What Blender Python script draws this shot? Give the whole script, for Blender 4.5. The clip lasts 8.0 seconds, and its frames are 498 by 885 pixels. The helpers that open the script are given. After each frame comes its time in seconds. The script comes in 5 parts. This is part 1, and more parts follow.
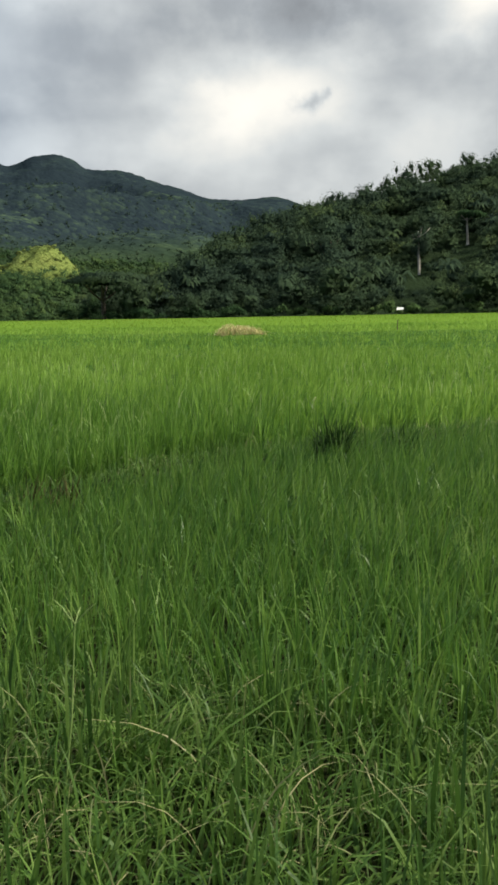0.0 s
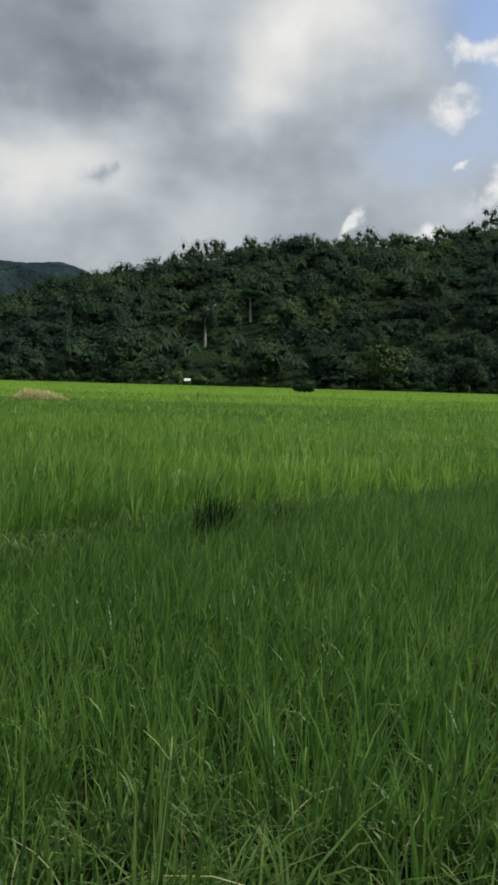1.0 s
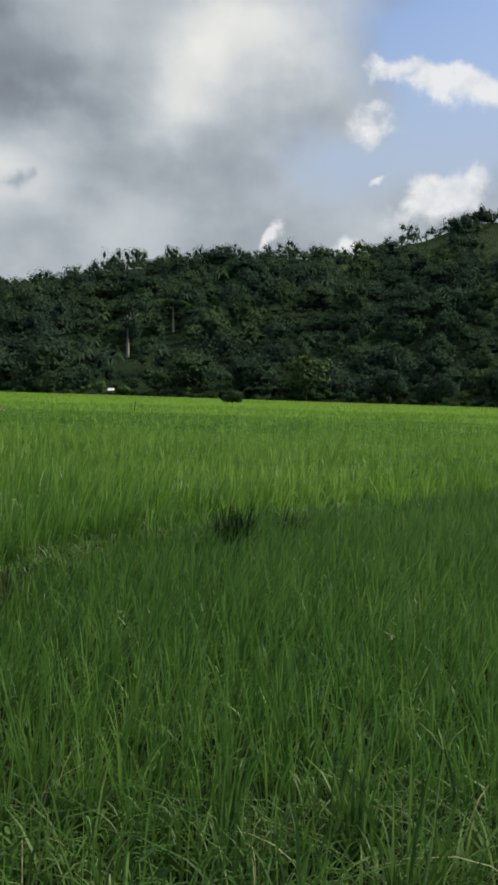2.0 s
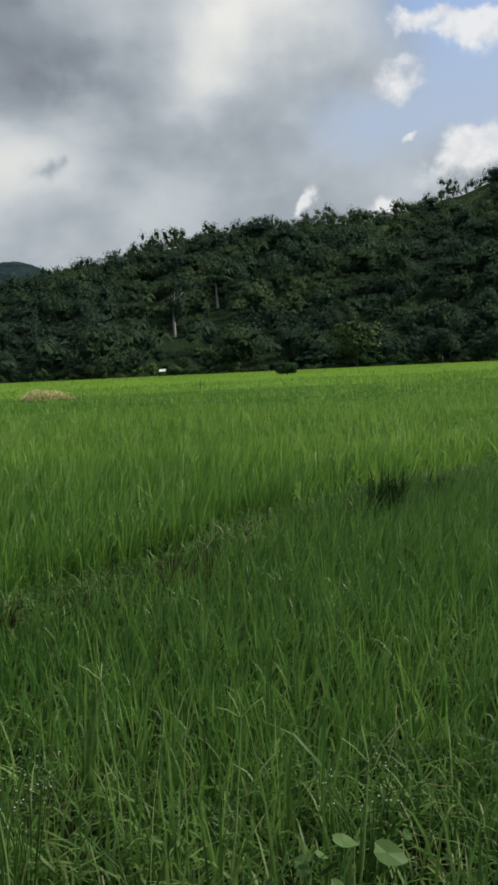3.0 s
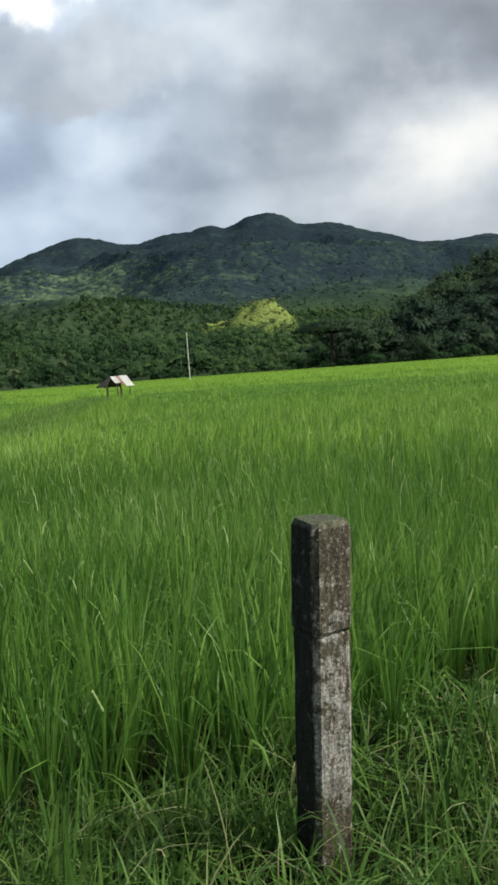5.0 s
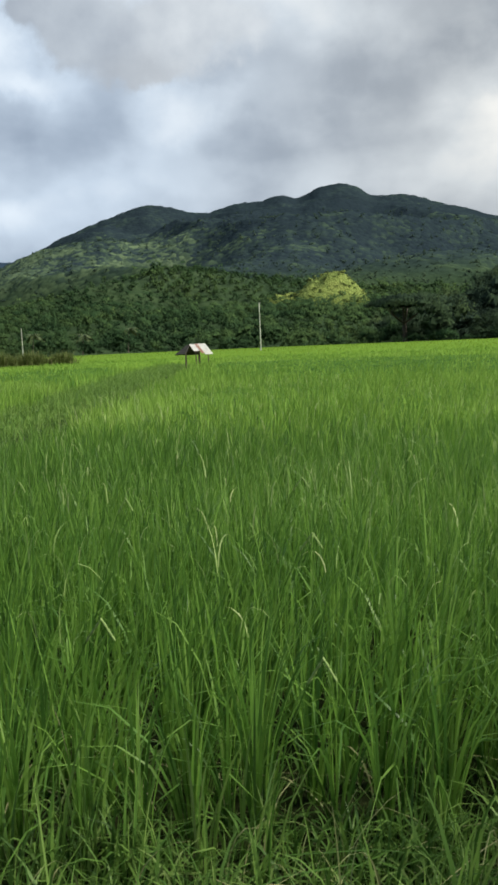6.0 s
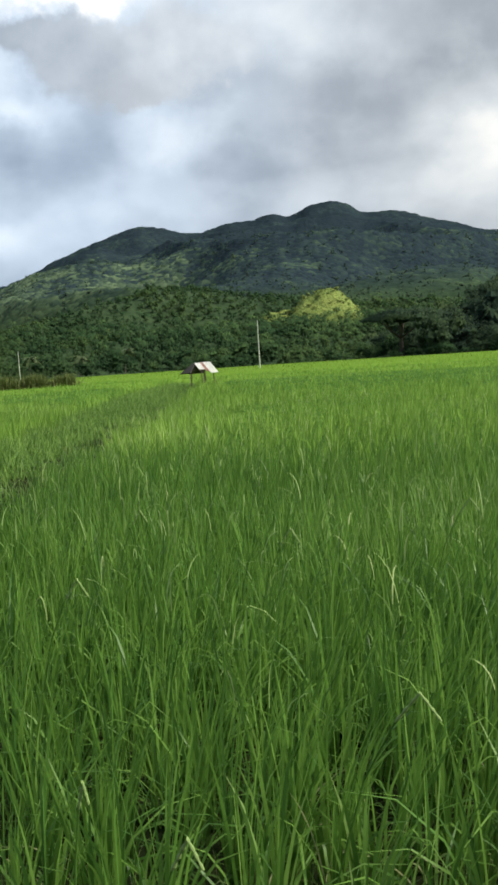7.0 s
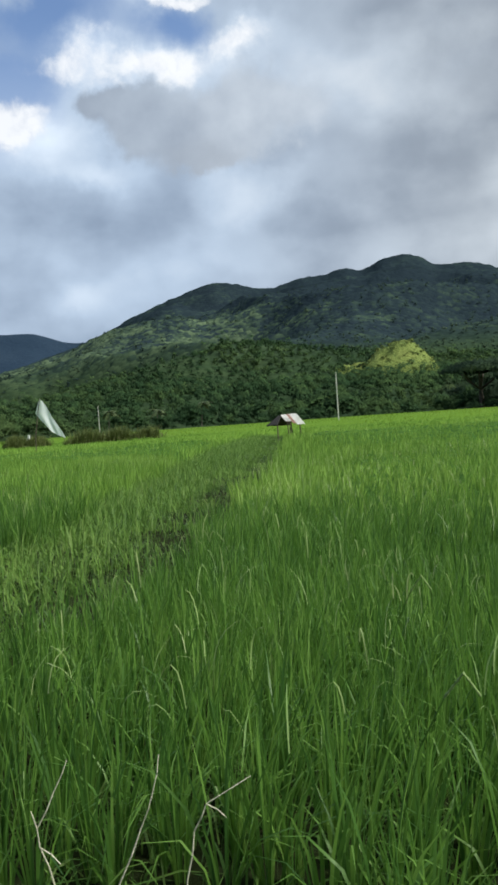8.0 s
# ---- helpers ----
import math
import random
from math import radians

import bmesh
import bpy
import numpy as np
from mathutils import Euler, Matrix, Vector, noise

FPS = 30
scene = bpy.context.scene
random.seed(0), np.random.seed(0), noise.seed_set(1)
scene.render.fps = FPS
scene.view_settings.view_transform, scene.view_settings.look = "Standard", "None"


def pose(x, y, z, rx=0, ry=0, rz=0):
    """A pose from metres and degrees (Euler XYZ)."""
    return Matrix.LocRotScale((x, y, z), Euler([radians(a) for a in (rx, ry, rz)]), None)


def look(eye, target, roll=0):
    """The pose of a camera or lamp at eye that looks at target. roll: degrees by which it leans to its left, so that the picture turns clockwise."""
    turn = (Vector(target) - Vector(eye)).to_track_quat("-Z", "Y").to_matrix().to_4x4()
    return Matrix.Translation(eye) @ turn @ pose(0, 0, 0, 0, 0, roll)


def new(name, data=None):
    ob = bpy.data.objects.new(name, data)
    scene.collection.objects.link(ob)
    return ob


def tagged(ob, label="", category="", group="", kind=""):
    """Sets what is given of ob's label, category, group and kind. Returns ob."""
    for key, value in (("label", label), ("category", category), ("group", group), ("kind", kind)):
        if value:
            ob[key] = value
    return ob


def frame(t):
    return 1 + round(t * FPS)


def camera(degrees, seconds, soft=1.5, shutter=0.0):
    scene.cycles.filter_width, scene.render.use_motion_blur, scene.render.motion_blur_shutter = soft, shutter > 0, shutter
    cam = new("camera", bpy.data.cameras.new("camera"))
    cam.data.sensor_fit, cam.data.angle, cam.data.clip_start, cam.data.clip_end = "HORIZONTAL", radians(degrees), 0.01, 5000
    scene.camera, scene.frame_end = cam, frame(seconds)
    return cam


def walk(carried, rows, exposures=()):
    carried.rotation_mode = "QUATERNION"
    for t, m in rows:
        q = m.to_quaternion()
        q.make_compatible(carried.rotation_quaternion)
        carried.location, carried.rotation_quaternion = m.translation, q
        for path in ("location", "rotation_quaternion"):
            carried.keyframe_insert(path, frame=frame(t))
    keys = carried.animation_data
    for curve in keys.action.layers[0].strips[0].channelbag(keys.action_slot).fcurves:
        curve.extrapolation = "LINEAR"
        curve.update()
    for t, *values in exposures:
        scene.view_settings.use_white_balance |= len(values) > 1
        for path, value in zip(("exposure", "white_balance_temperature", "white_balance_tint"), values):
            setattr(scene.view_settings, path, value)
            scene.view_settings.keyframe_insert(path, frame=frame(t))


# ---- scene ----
cam = camera(32.4, 8.0, soft=3.0)


def gaze(x, y, z, yaw, pitch, roll):
    """Camera pose from its place and its yaw (to the left of +y), pitch and lean in degrees."""
    a, b = radians(yaw), radians(pitch)
    ahead = Vector((-math.sin(a) * math.cos(b), math.cos(a) * math.cos(b), math.sin(b)))
    eye = Vector((x, y, z))
    return look(eye, eye + ahead * 10, roll)


# seconds, x, y, z, yaw, pitch, lean
PATH = [
    (0.0, 0.000, 0.000, 1.531, 13.90, -8.63, -1.14),
    (0.5, -0.486, 0.152, 1.551, 1.42, -5.23, -0.02),
    (1.0, -0.980, 0.238, 1.541, -0.67, -4.03, 1.60),
    (1.2, -1.156, 0.242, 1.544, -2.79, -4.34, 1.52),
    (2.3, -2.194, 0.033, 1.557, -6.15, -2.97, 1.74),
    (2.5, -2.366, 0.023, 1.570, -6.15, -3.33, 1.45),
    (3.0, -2.871, 0.022, 1.558, -2.58, -5.03, -2.67),
    (3.5, -3.442, 0.079, 1.562, 7.41, -5.61, -1.27),
    (4.0, -3.879, 0.160, 1.528, 5.24, -4.50, -0.60),
    (4.5, -4.414, 0.230, 1.545, 15.76, -4.15, -2.20),
    (4.6, -4.552, 0.232, 1.545, 18.38, -4.89, -0.84),
    (4.7, -4.679, 0.232, 1.547, 21.24, -4.54, -3.32),
    (5.0, -5.001, 0.222, 1.565, 28.10, -4.90, -4.37),
    (5.2, -5.208, 0.174, 1.543, 31.11, -5.05, -4.72),
    (6.3, -6.344, 0.069, 1.564, 31.59, -7.25, -1.85),
    (6.5, -6.509, 0.077, 1.533, 29.81, -7.73, -2.68),
    (7.0, -7.048, 0.112, 1.551, 32.08, -5.33, -3.88),
    (7.5, -7.629, 0.132, 1.556, 38.09, -1.96, -3.75),
    (8.0, -8.268, 0.139, 1.551, 36.68, -1.49, -4.16),
]
walk(cam, [(r[0], gaze(*r[1:])) for r in PATH],
     exposures=[(0.0, 0.45, 6950, 10), (0.5, 0.28, 6750, 10), (1.0, 0.0, 6500, 10), (2.5, 0.0, 6450, 10), (3.5, 0.0, 6483, 10), (4.0, 0.2, 6500, 10), (4.5, 0.22, 6500, 10), (5.0, 0.38, 6500, 10), (6.5, 0.44, 6750, 10), (7.0, 0.5, 6600, 10), (7.5, 0.42, 6350, 10), (8.0, 0.24, 6250, 10)])

# ---- sky and sun ----
SUN_YAW, SUN_UP = -66.0, 46.0     # degrees to the left of +y, degrees above the horizon


class Nodes:
    """Short hand for wiring shader nodes."""

    def __init__(self, tree):
        self.tree = tree
        tree.nodes.clear()

    def add(self, kind, **settings):
        n = self.tree.nodes.new(kind)
        for key, value in settings.items():
            setattr(n, key, value)
        return n

    def put(self, value, socket):
        if isinstance(value, bpy.types.NodeSocket):
            self.tree.links.new(value, socket)
        else:
            socket.default_value = value

    def math(self, op, a, b=0.0, c=0.0, clamp=False):
        n = self.add("ShaderNodeMath", operation=op, use_clamp=clamp)
        for i, v in enumerate((a, b, c)):
            self.put(v, n.inputs[i])
        return n.outputs[0]

    def noise(self, vector, scale, detail=4.0, rough=0.55, warp=0.0):
        n = self.add("ShaderNodeTexNoise")
        self.put(vector, n.inputs["Vector"])
        n.inputs["Scale"].default_value = scale
        n.inputs["Detail"].default_value = detail
        n.inputs["Roughness"].default_value = rough
        n.inputs["Distortion"].default_value = warp
        return n.outputs["Fac"]

    def ramp(self, fac, stops):
        n = self.add("ShaderNodeValToRGB")
        self.put(fac, n.inputs[0])
        els = n.color_ramp.elements
        while len(els) < len(stops):
            els.new(0.5)
        for e, (p, c) in zip(els, stops):
            e.position, e.color = p, (*c, 1) if len(c) == 3 else c
        return n.outputs[0]

    def mix(self, fac, a, b, blend="MIX"):
        n = self.add("ShaderNodeMix", data_type="RGBA", blend_type=blend)
        self.put(fac, n.inputs[0])
        for v, s in ((a, n.inputs[6]), (b, n.inputs[7])):
            self.put((*v, 1) if isinstance(v, tuple) and len(v) == 3 else v, s)
        return n.outputs[2]

    def smooth(self, x, lo, hi):
        n = self.add("ShaderNodeMapRange", interpolation_type="SMOOTHSTEP")
        self.put(x, n.inputs[0])
        n.inputs[1].default_value, n.inputs[2].default_value = lo, hi
        return n.outputs[0]


def build_sky():
    world = bpy.data.worlds.new("sky")
    scene.world = world
    world.use_nodes = True
    N = Nodes(world.node_tree)
    sky = N.add("ShaderNodeTexSky", sky_type="NISHITA", sun_disc=False)
    sky.sun_elevation, sky.sun_rotation = radians(SUN_UP), radians(-SUN_YAW)
    way = N.add("ShaderNodeTexCoord").outputs["Generated"]
    sep = N.add("ShaderNodeSeparateXYZ")
    N.put(way, sep.inputs[0])
    # bearing and height in degrees
    yaw = N.math("MULTIPLY", N.math("ARCTAN2", N.math("MULTIPLY", sep.outputs[0], -1.0), sep.outputs[1]), 57.2958)
    up = N.math("MULTIPLY", N.math("ARCSINE", sep.outputs[2]), 57.2958)
    # wind-torn edges: push the bearings about
    rag_a = N.math("SUBTRACT", N.noise(way, 7.0, 6.0, 0.55, 0.0), 0.5)
    shifted = N.add("ShaderNodeVectorMath", operation="ADD")
    N.put(way, shifted.inputs[0])
    shifted.inputs[1].default_value = (3.1, 1.7, 5.3)
    rag_b = N.math("SUBTRACT", N.noise(shifted.outputs[0], 8.0, 7.0, 0.57, 0.0), 0.5)
    wy = N.math("MULTIPLY_ADD", rag_a, 8.5, yaw)
    wu = N.math("MULTIPLY_ADD", rag_b, 6.5, up)

    def puff(y0, u0, ry, ru):
        """A soft oval of cloud round a bearing, 0 to 1."""
        a = N.math("DIVIDE", N.math("SUBTRACT", wy, y0), ry)
        b = N.math("DIVIDE", N.math("SUBTRACT", wu, u0), ru)
        d = N.math("ADD", N.math("MULTIPLY", a, a), N.math("MULTIPLY", b, b))
        return N.math("EXPONENT", N.math("MULTIPLY", d, -1.0))

    def total(parts):
        out = parts[0]
        for p in parts[1:]:
            out = N.math("ADD", out, p)
        return out

    flat = N.add("ShaderNodeMapping")           # clouds lie in layers: flatter than wide
    N.put(way, flat.inputs["Vector"])
    flat.inputs["Scale"].default_value = (1.0, 1.0, 1.7)
    grain = N.noise(flat.outputs[0], 4.0, 4.0, 0.45, 0.0)
    fine = N.noise(shifted.outputs[0], 11.0, 6.0, 0.5, 0.0)
    billow = N.smooth(N.noise(flat.outputs[0], 7.5, 5.0, 0.45, 0.0), 0.36, 0.64)
    # lit and shaded banks of the cloud deck: bearing, height, their reach, and how much lighter or darker
    LIT_BANKS = [
        (-1.9, 18.2, 3.2, 3.0, 0.3), (-4.8, 21.6, 5.8, 2.8, 0.4), (-7.5, 22.8, 3.0, 2.0, 0.12), (14.5, 13.4, 4.5, 1.7, 0.13), (10.6, 13.8, 2.6, 2.6, 0.13), (6.6, 16.8, 2.2, 1.6, 0.22),
        (7.8, 11.0, 6.0, 1.6, 0.1), (15.5, 13.0, 3.5, 2.5, 0.12),
    ]
    SHADED_BANKS = [
        (10.6, 20.8, 4.6, 2.6, -0.28), (15.5, 19.8, 5.5, 2.8, -0.26), (6.5, 19.8, 1.8, 2.0, -0.14), (10.0, 12.7, 0.7, 0.75, -0.4), (9.2, 13.3, 0.35, 0.5, -0.2), (-1.0, 12.6, 4.5, 2.2, -0.12),
        (-6.3, 13.0, 4.0, 2.4, -0.06),
    ]
    # the same over the mountain
    FAR_BANKS = [
        (21.5, 17.5, 4.0, 3.0, -0.1), (24.0, 14.0, 6.0, 3.0, -0.04), (21.8, 21.3, 3.5, 2.6, -0.16), (27.0, 21.5, 3.5, 3.0, 0.1), (30.0, 20.0, 4.0, 3.4, 0.12), (29.4, 15.0, 4.0, 2.0, 0.1),
        (35.2, 15.2, 3.2, 1.2, 0.2), (36.6, 13.4, 2.4, 1.2, 0.16), (47.4, 14.0, 5.0, 1.6, -0.06), (42.8, 13.0, 4.2, 1.6, -0.05), (47.6, 18.4, 2.8, 1.6, 0.24), (45.2, 16.6, 2.4, 0.9, 0.2),
        (47.6, 8.0, 2.2, 1.0, 0.14), (43.4, 9.5, 5.0, 1.6, 0.04), (50.0, 19.5, 4.0, 2.2, 0.3), (45.5, 23.0, 3.5, 1.6, 0.34), (40.2, 22.3, 2.0, 1.2, 0.34), (35.0, 23.5, 2.2, 1.2, 0.32),
    ]
    light = total([N.math("MULTIPLY_ADD", grain, 0.50, 0.27), N.math("MULTIPLY_ADD", fine, 0.30, -0.15), N.math("MULTIPLY_ADD", billow, 0.16, -0.08)]
                  + [N.math("MULTIPLY", puff(*b[:4]), b[4]) for b in LIT_BANKS + SHADED_BANKS + FAR_BANKS])
    # darker cloud added behind, out of view, to weaken the light from there
    light = N.math("MULTIPLY_ADD", N.smooth(sep.outputs[1], 0.1, -0.7), -0.34, light)
    deck = N.ramp(light, [(0.05, (0.17, 0.19, 0.22)), (0.35, (0.312, 0.352, 0.398)), (0.62, (0.528, 0.575, 0.612)), (0.85, (0.76, 0.775, 0.765)), (1.15, (0.89, 0.89, 0.85))])
    deck = N.mix(N.smooth(yaw, 16.0, 44.0), deck, (0.90, 1.0, 1.14), "MULTIPLY")
    # blue gaps with torn white heaps in them
    gap = total([puff(-18.0, 22.6, 6.5, 3.2), puff(-19.0, 16.5, 6.0, 3.2), N.math("MULTIPLY", puff(-10.5, 15.6, 4.0, 2.0), 0.75), puff(48.6, 25.6, 3.4, 1.5), puff(38.8, 25.0, 1.8, 1.5), N.math("MULTIPLY", puff(49.4, 22.0, 3.4, 3.2), 0.8), N.math("MULTIPLY", puff(43.5, 24.6, 3.0, 1.6), 0.6),
                 N.math("MULTIPLY", puff(51.6, 20.2, 2.2, 3.0), 0.8), N.math("MULTIPLY", puff(-26.0, 20.0, 8.0, 9.0), 0.8)])
    gap = N.smooth(N.math("MULTIPLY_ADD", fine, 0.7, N.math("SUBTRACT", gap, 0.35)), 0.02, 1.05)
    HEAPS = [(-12.4, 18.0, 2.0, 0.95), (-17.4, 12.6, 2.6, 1.5), (-18.5, 13.4, 1.7, 1.3), (-7.4, 10.95, 0.62, 0.95), (-11.8, 10.6, 1.3, 0.7), (-15.0, 20.4, 2.2, 0.55), (-18.3, 19.9, 2.6, 0.85), (-21.5, 19.3, 2.8, 1.1),
             (-14.2, 14.9, 0.8, 0.3), (46.0, 23.0, 3.6, 1.1), (40.2, 22.4, 2.2, 1.0), (35.0, 23.6, 2.2, 0.95), (50.2, 19.2, 2.6, 1.3), (38.6, 26.6, 2.0, 0.5)]
    heap = total([puff(*h) for h in HEAPS])
    shred = N.noise(way, 30.0, 6.0, 0.6, 0.2)
    tear = N.math("ADD", N.math("MULTIPLY_ADD", fine, 1.5, -0.75), N.math("MULTIPLY_ADD", shred, 1.5, -0.75))
    heap = N.math("MULTIPLY", N.smooth(N.math("ADD", tear, heap), 0.15, 1.05), N.math("MULTIPLY", N.smooth(heap, 0.06, 0.5), 0.9))
    blue = N.mix(1.0, sky.outputs[0], (0.13, 0.135, 0.145), "MULTIPLY")
    veil = N.mix(N.smooth(up, 26.0, 12.0), blue, (0.47, 0.56, 0.70))
    col = N.mix(gap, deck, veil)
    col = N.mix(heap, col, N.ramp(shred, [(0.3, (0.70, 0.73, 0.78)), (0.55, (0.93, 0.93, 0.92))]))
    # a grey cloud in front of the white heaps, torn along its upper edge, paler to one side
    scud = total([puff(*h) for h in [(44.2, 21.2, 1.7, 0.9), (42.0, 20.6, 2.2, 1.1), (42.3, 18.9, 2.2, 1.3), (38.5, 18.6, 3.4, 1.9), (38.0, 16.9, 2.6, 0.9), (33.5, 20.0, 4.0, 2.6)]])
    grey = N.mix(N.smooth(yaw, 41.5, 35.0), N.ramp(fine, [(0.38, (0.31, 0.36, 0.43)), (0.62, (0.42, 0.48, 0.55))]), N.ramp(fine, [(0.38, (0.42, 0.475, 0.54)), (0.62, (0.57, 0.625, 0.68))]))
    grey = N.mix(N.math("MULTIPLY", puff(37.9, 16.9, 2.6, 1.0), 0.6), grey, (0.36, 0.40, 0.45))
    col = N.mix(N.math("MULTIPLY", N.smooth(N.math("ADD", N.math("MULTIPLY", tear, 0.6), scud), 0.2, 0.9), N.smooth(scud, 0.10, 0.4)), col, grey)
    bg = N.add("ShaderNodeBackground")
    N.put(col, bg.inputs[0])
    bg.inputs[1].default_value = 0.92
    out = N.add("ShaderNodeOutputWorld")
    N.put(bg.outputs[0], out.inputs[0])


build_sky()
lamp = bpy.data.lights.new("sun", "SUN")
lamp.energy, lamp.angle, lamp.color = 4.25, radians(13), (1.0, 0.95, 0.84)
sun = new("sun", lamp)
_a, _b = radians(SUN_YAW), radians(SUN_UP)
sun.matrix_world = look((0, 0, 60), Vector((0, 0, 60)) - Vector((-math.sin(_a) * math.cos(_b), math.cos(_a) * math.cos(_b), math.sin(_b))))


# ---- materials ----
def material(name):
    m = bpy.data.materials.new(name)
    m.use_nodes = True
    return m, Nodes(m.node_tree)


def finish(N, colour, rough=0.6, translucent=0.0, bump=None, depth=0.02, spec=0.3, metal=0.0, turned=None):
    b = N.add("ShaderNodeBsdfPrincipled")
    N.put(colour if not isinstance(colour, tuple) else (*colour, 1), b.inputs["Base Color"])
    N.put(rough, b.inputs["Roughness"])
    b.inputs["Specular IOR Level"].default_value = spec
    b.inputs["Metallic"].default_value = metal
    if bump is not None:
        n = N.add("ShaderNodeBump")
        n.inputs["Distance"].default_value = depth
        N.put(bump, n.inputs["Height"])
        N.put(n.outputs[0], b.inputs["Normal"])
    if turned is not None:
        N.put(turned, b.inputs["Normal"])
    shader = b.outputs[0]
    if translucent:
        t = N.add("ShaderNodeBsdfTranslucent")
        N.put(colour, t.inputs[0])
        mixer = N.add("ShaderNodeMixShader")
        mixer.inputs[0].default_value = translucent
        N.put(shader, mixer.inputs[1])
        N.put(t.outputs[0], mixer.inputs[2])
        shader = mixer.outputs[0]
    out = N.add("ShaderNodeOutputMaterial")
    N.put(shader, out.inputs[0])


def foliage(name, stops, scale=0.3, rough=0.5, translucent=0.3, spread=0.75, spec=0.3, patch=0.0, lift=0.0, skin=False):
    """Leaf colour from a random value per leaf, a drift over the plants and, with patch, a wider drift of kinds.
    lift: how far the leaves turn their faces up. skin: shade by the crown's skin, kept in the mesh as leaf_way."""
    m, N = material(name)
    rnd = N.add("ShaderNodeNewGeometry").outputs["Random Per Island"]
    place = N.add("ShaderNodeTexCoord").outputs["Object"]
    drift = N.smooth(N.noise(place, scale, 3.0, 0.6), 0.3, 0.7)
    if patch:
        wide = N.smooth(N.noise(place, patch, 3.0, 0.6), 0.35, 0.68)
        drift = N.math("ADD", N.math("MULTIPLY", drift, 0.5), N.math("MULTIPLY", wide, 0.5))
    fac = N.math("ADD", N.math("MULTIPLY", rnd, spread), N.math("MULTIPLY", drift, 1.0 - spread))
    turned = None
    if skin:
        turned = N.add("ShaderNodeAttribute", attribute_name="leaf_way").outputs["Vector"]
    elif lift:
        way = N.add("ShaderNodeMix", data_type="VECTOR")
        way.inputs[0].default_value = lift
        N.put(N.add("ShaderNodeNewGeometry").outputs["Normal"], way.inputs[4])
        way.inputs[5].default_value = (0.0, 0.0, 1.0)
        unit = N.add("ShaderNodeVectorMath", operation="NORMALIZE")
        N.put(way.outputs[1], unit.inputs[0])
        turned = unit.outputs[0]
    finish(N, N.ramp(fac, stops), rough, translucent, spec=spec, turned=turned)
    return m


M_RICE = foliage("rice_leaf", [(0.0, (0.044, 0.120, 0.025)), (0.3, (0.086, 0.196, 0.033)), (0.6, (0.134, 0.270, 0.042)), (0.85, (0.198, 0.352, 0.070)), (0.97, (0.306, 0.410, 0.156)), (1.0, (0.387, 0.383, 0.248))], 0.9, rough=0.44, translucent=0.42, patch=0.28, spec=0.3, lift=0.10, spread=0.72)
M_STRIP = foliage("young_rice_leaf", [(0.0, (0.038, 0.108, 0.024)), (0.35, (0.076, 0.178, 0.032)), (0.7, (0.130, 0.248, 0.044)), (0.94, (0.215, 0.335, 0.085)), (1.0, (0.34, 0.40, 0.22))], 0.9, rough=0.45, translucent=0.38, patch=0.3, spec=0.3, lift=0.10, spread=0.72)
# the same rice, lighter with distance: brightness put into the leaf colour
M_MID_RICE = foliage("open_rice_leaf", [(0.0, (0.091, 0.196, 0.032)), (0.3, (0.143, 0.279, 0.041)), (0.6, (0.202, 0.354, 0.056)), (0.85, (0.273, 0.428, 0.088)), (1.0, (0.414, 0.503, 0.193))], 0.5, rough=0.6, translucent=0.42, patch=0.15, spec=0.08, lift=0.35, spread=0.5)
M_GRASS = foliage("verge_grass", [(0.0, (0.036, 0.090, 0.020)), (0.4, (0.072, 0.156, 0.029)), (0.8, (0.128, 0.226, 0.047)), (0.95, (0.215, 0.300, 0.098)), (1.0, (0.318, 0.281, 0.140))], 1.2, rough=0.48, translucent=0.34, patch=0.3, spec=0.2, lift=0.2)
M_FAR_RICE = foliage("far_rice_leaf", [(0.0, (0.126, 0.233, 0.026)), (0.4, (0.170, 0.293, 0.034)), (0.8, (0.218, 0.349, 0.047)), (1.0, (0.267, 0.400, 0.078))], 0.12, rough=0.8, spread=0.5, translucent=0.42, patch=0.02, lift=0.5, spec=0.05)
M_DRY = foliage("dry_grass", [(0.0, (0.163, 0.213, 0.078)), (0.6, (0.275, 0.300, 0.130)), (1.0, (0.450, 0.413, 0.221))], 0.6)
# darker leaf tones lifted and blued to hold the haze over the hill
M_WOODS = foliage("woodland_leaf", [(0.0, (0.026, 0.045, 0.035)), (0.4, (0.038, 0.064, 0.040)), (0.7, (0.050, 0.082, 0.040)), (1.0, (0.090, 0.130, 0.050))], 0.06, spread=0.07, spec=0.0, rough=0.9, translucent=0.3, patch=0.02, skin=True)
M_VALLEY = foliage("valley_leaf", [(0.0, (0.020, 0.043, 0.022)), (0.4, (0.034, 0.070, 0.031)), (0.7, (0.061, 0.108, 0.040)), (1.0, (0.090, 0.139, 0.052))], 0.05, spread=0.08, spec=0.0, rough=0.9, translucent=0.25, patch=0.009, skin=True)
# lit patches and haze blue are put into these leaf colours
M_SLOPE_TREE = foliage("slope_tree_leaf", [(0.0, (0.028, 0.047, 0.045)), (0.45, (0.040, 0.067, 0.051)), (0.75, (0.068, 0.106, 0.062)), (1.0, (0.115, 0.165, 0.085))], 0.02, spread=0.25, spec=0.0, rough=0.9, translucent=0.4, patch=0.004, skin=True)
M_BANK = foliage("bank_grass", [(0.0, (0.070, 0.100, 0.032)), (0.5, (0.125, 0.160, 0.050)), (1.0, (0.220, 0.235, 0.085))], 0.8, translucent=0.2, lift=0.2, spec=0.1)
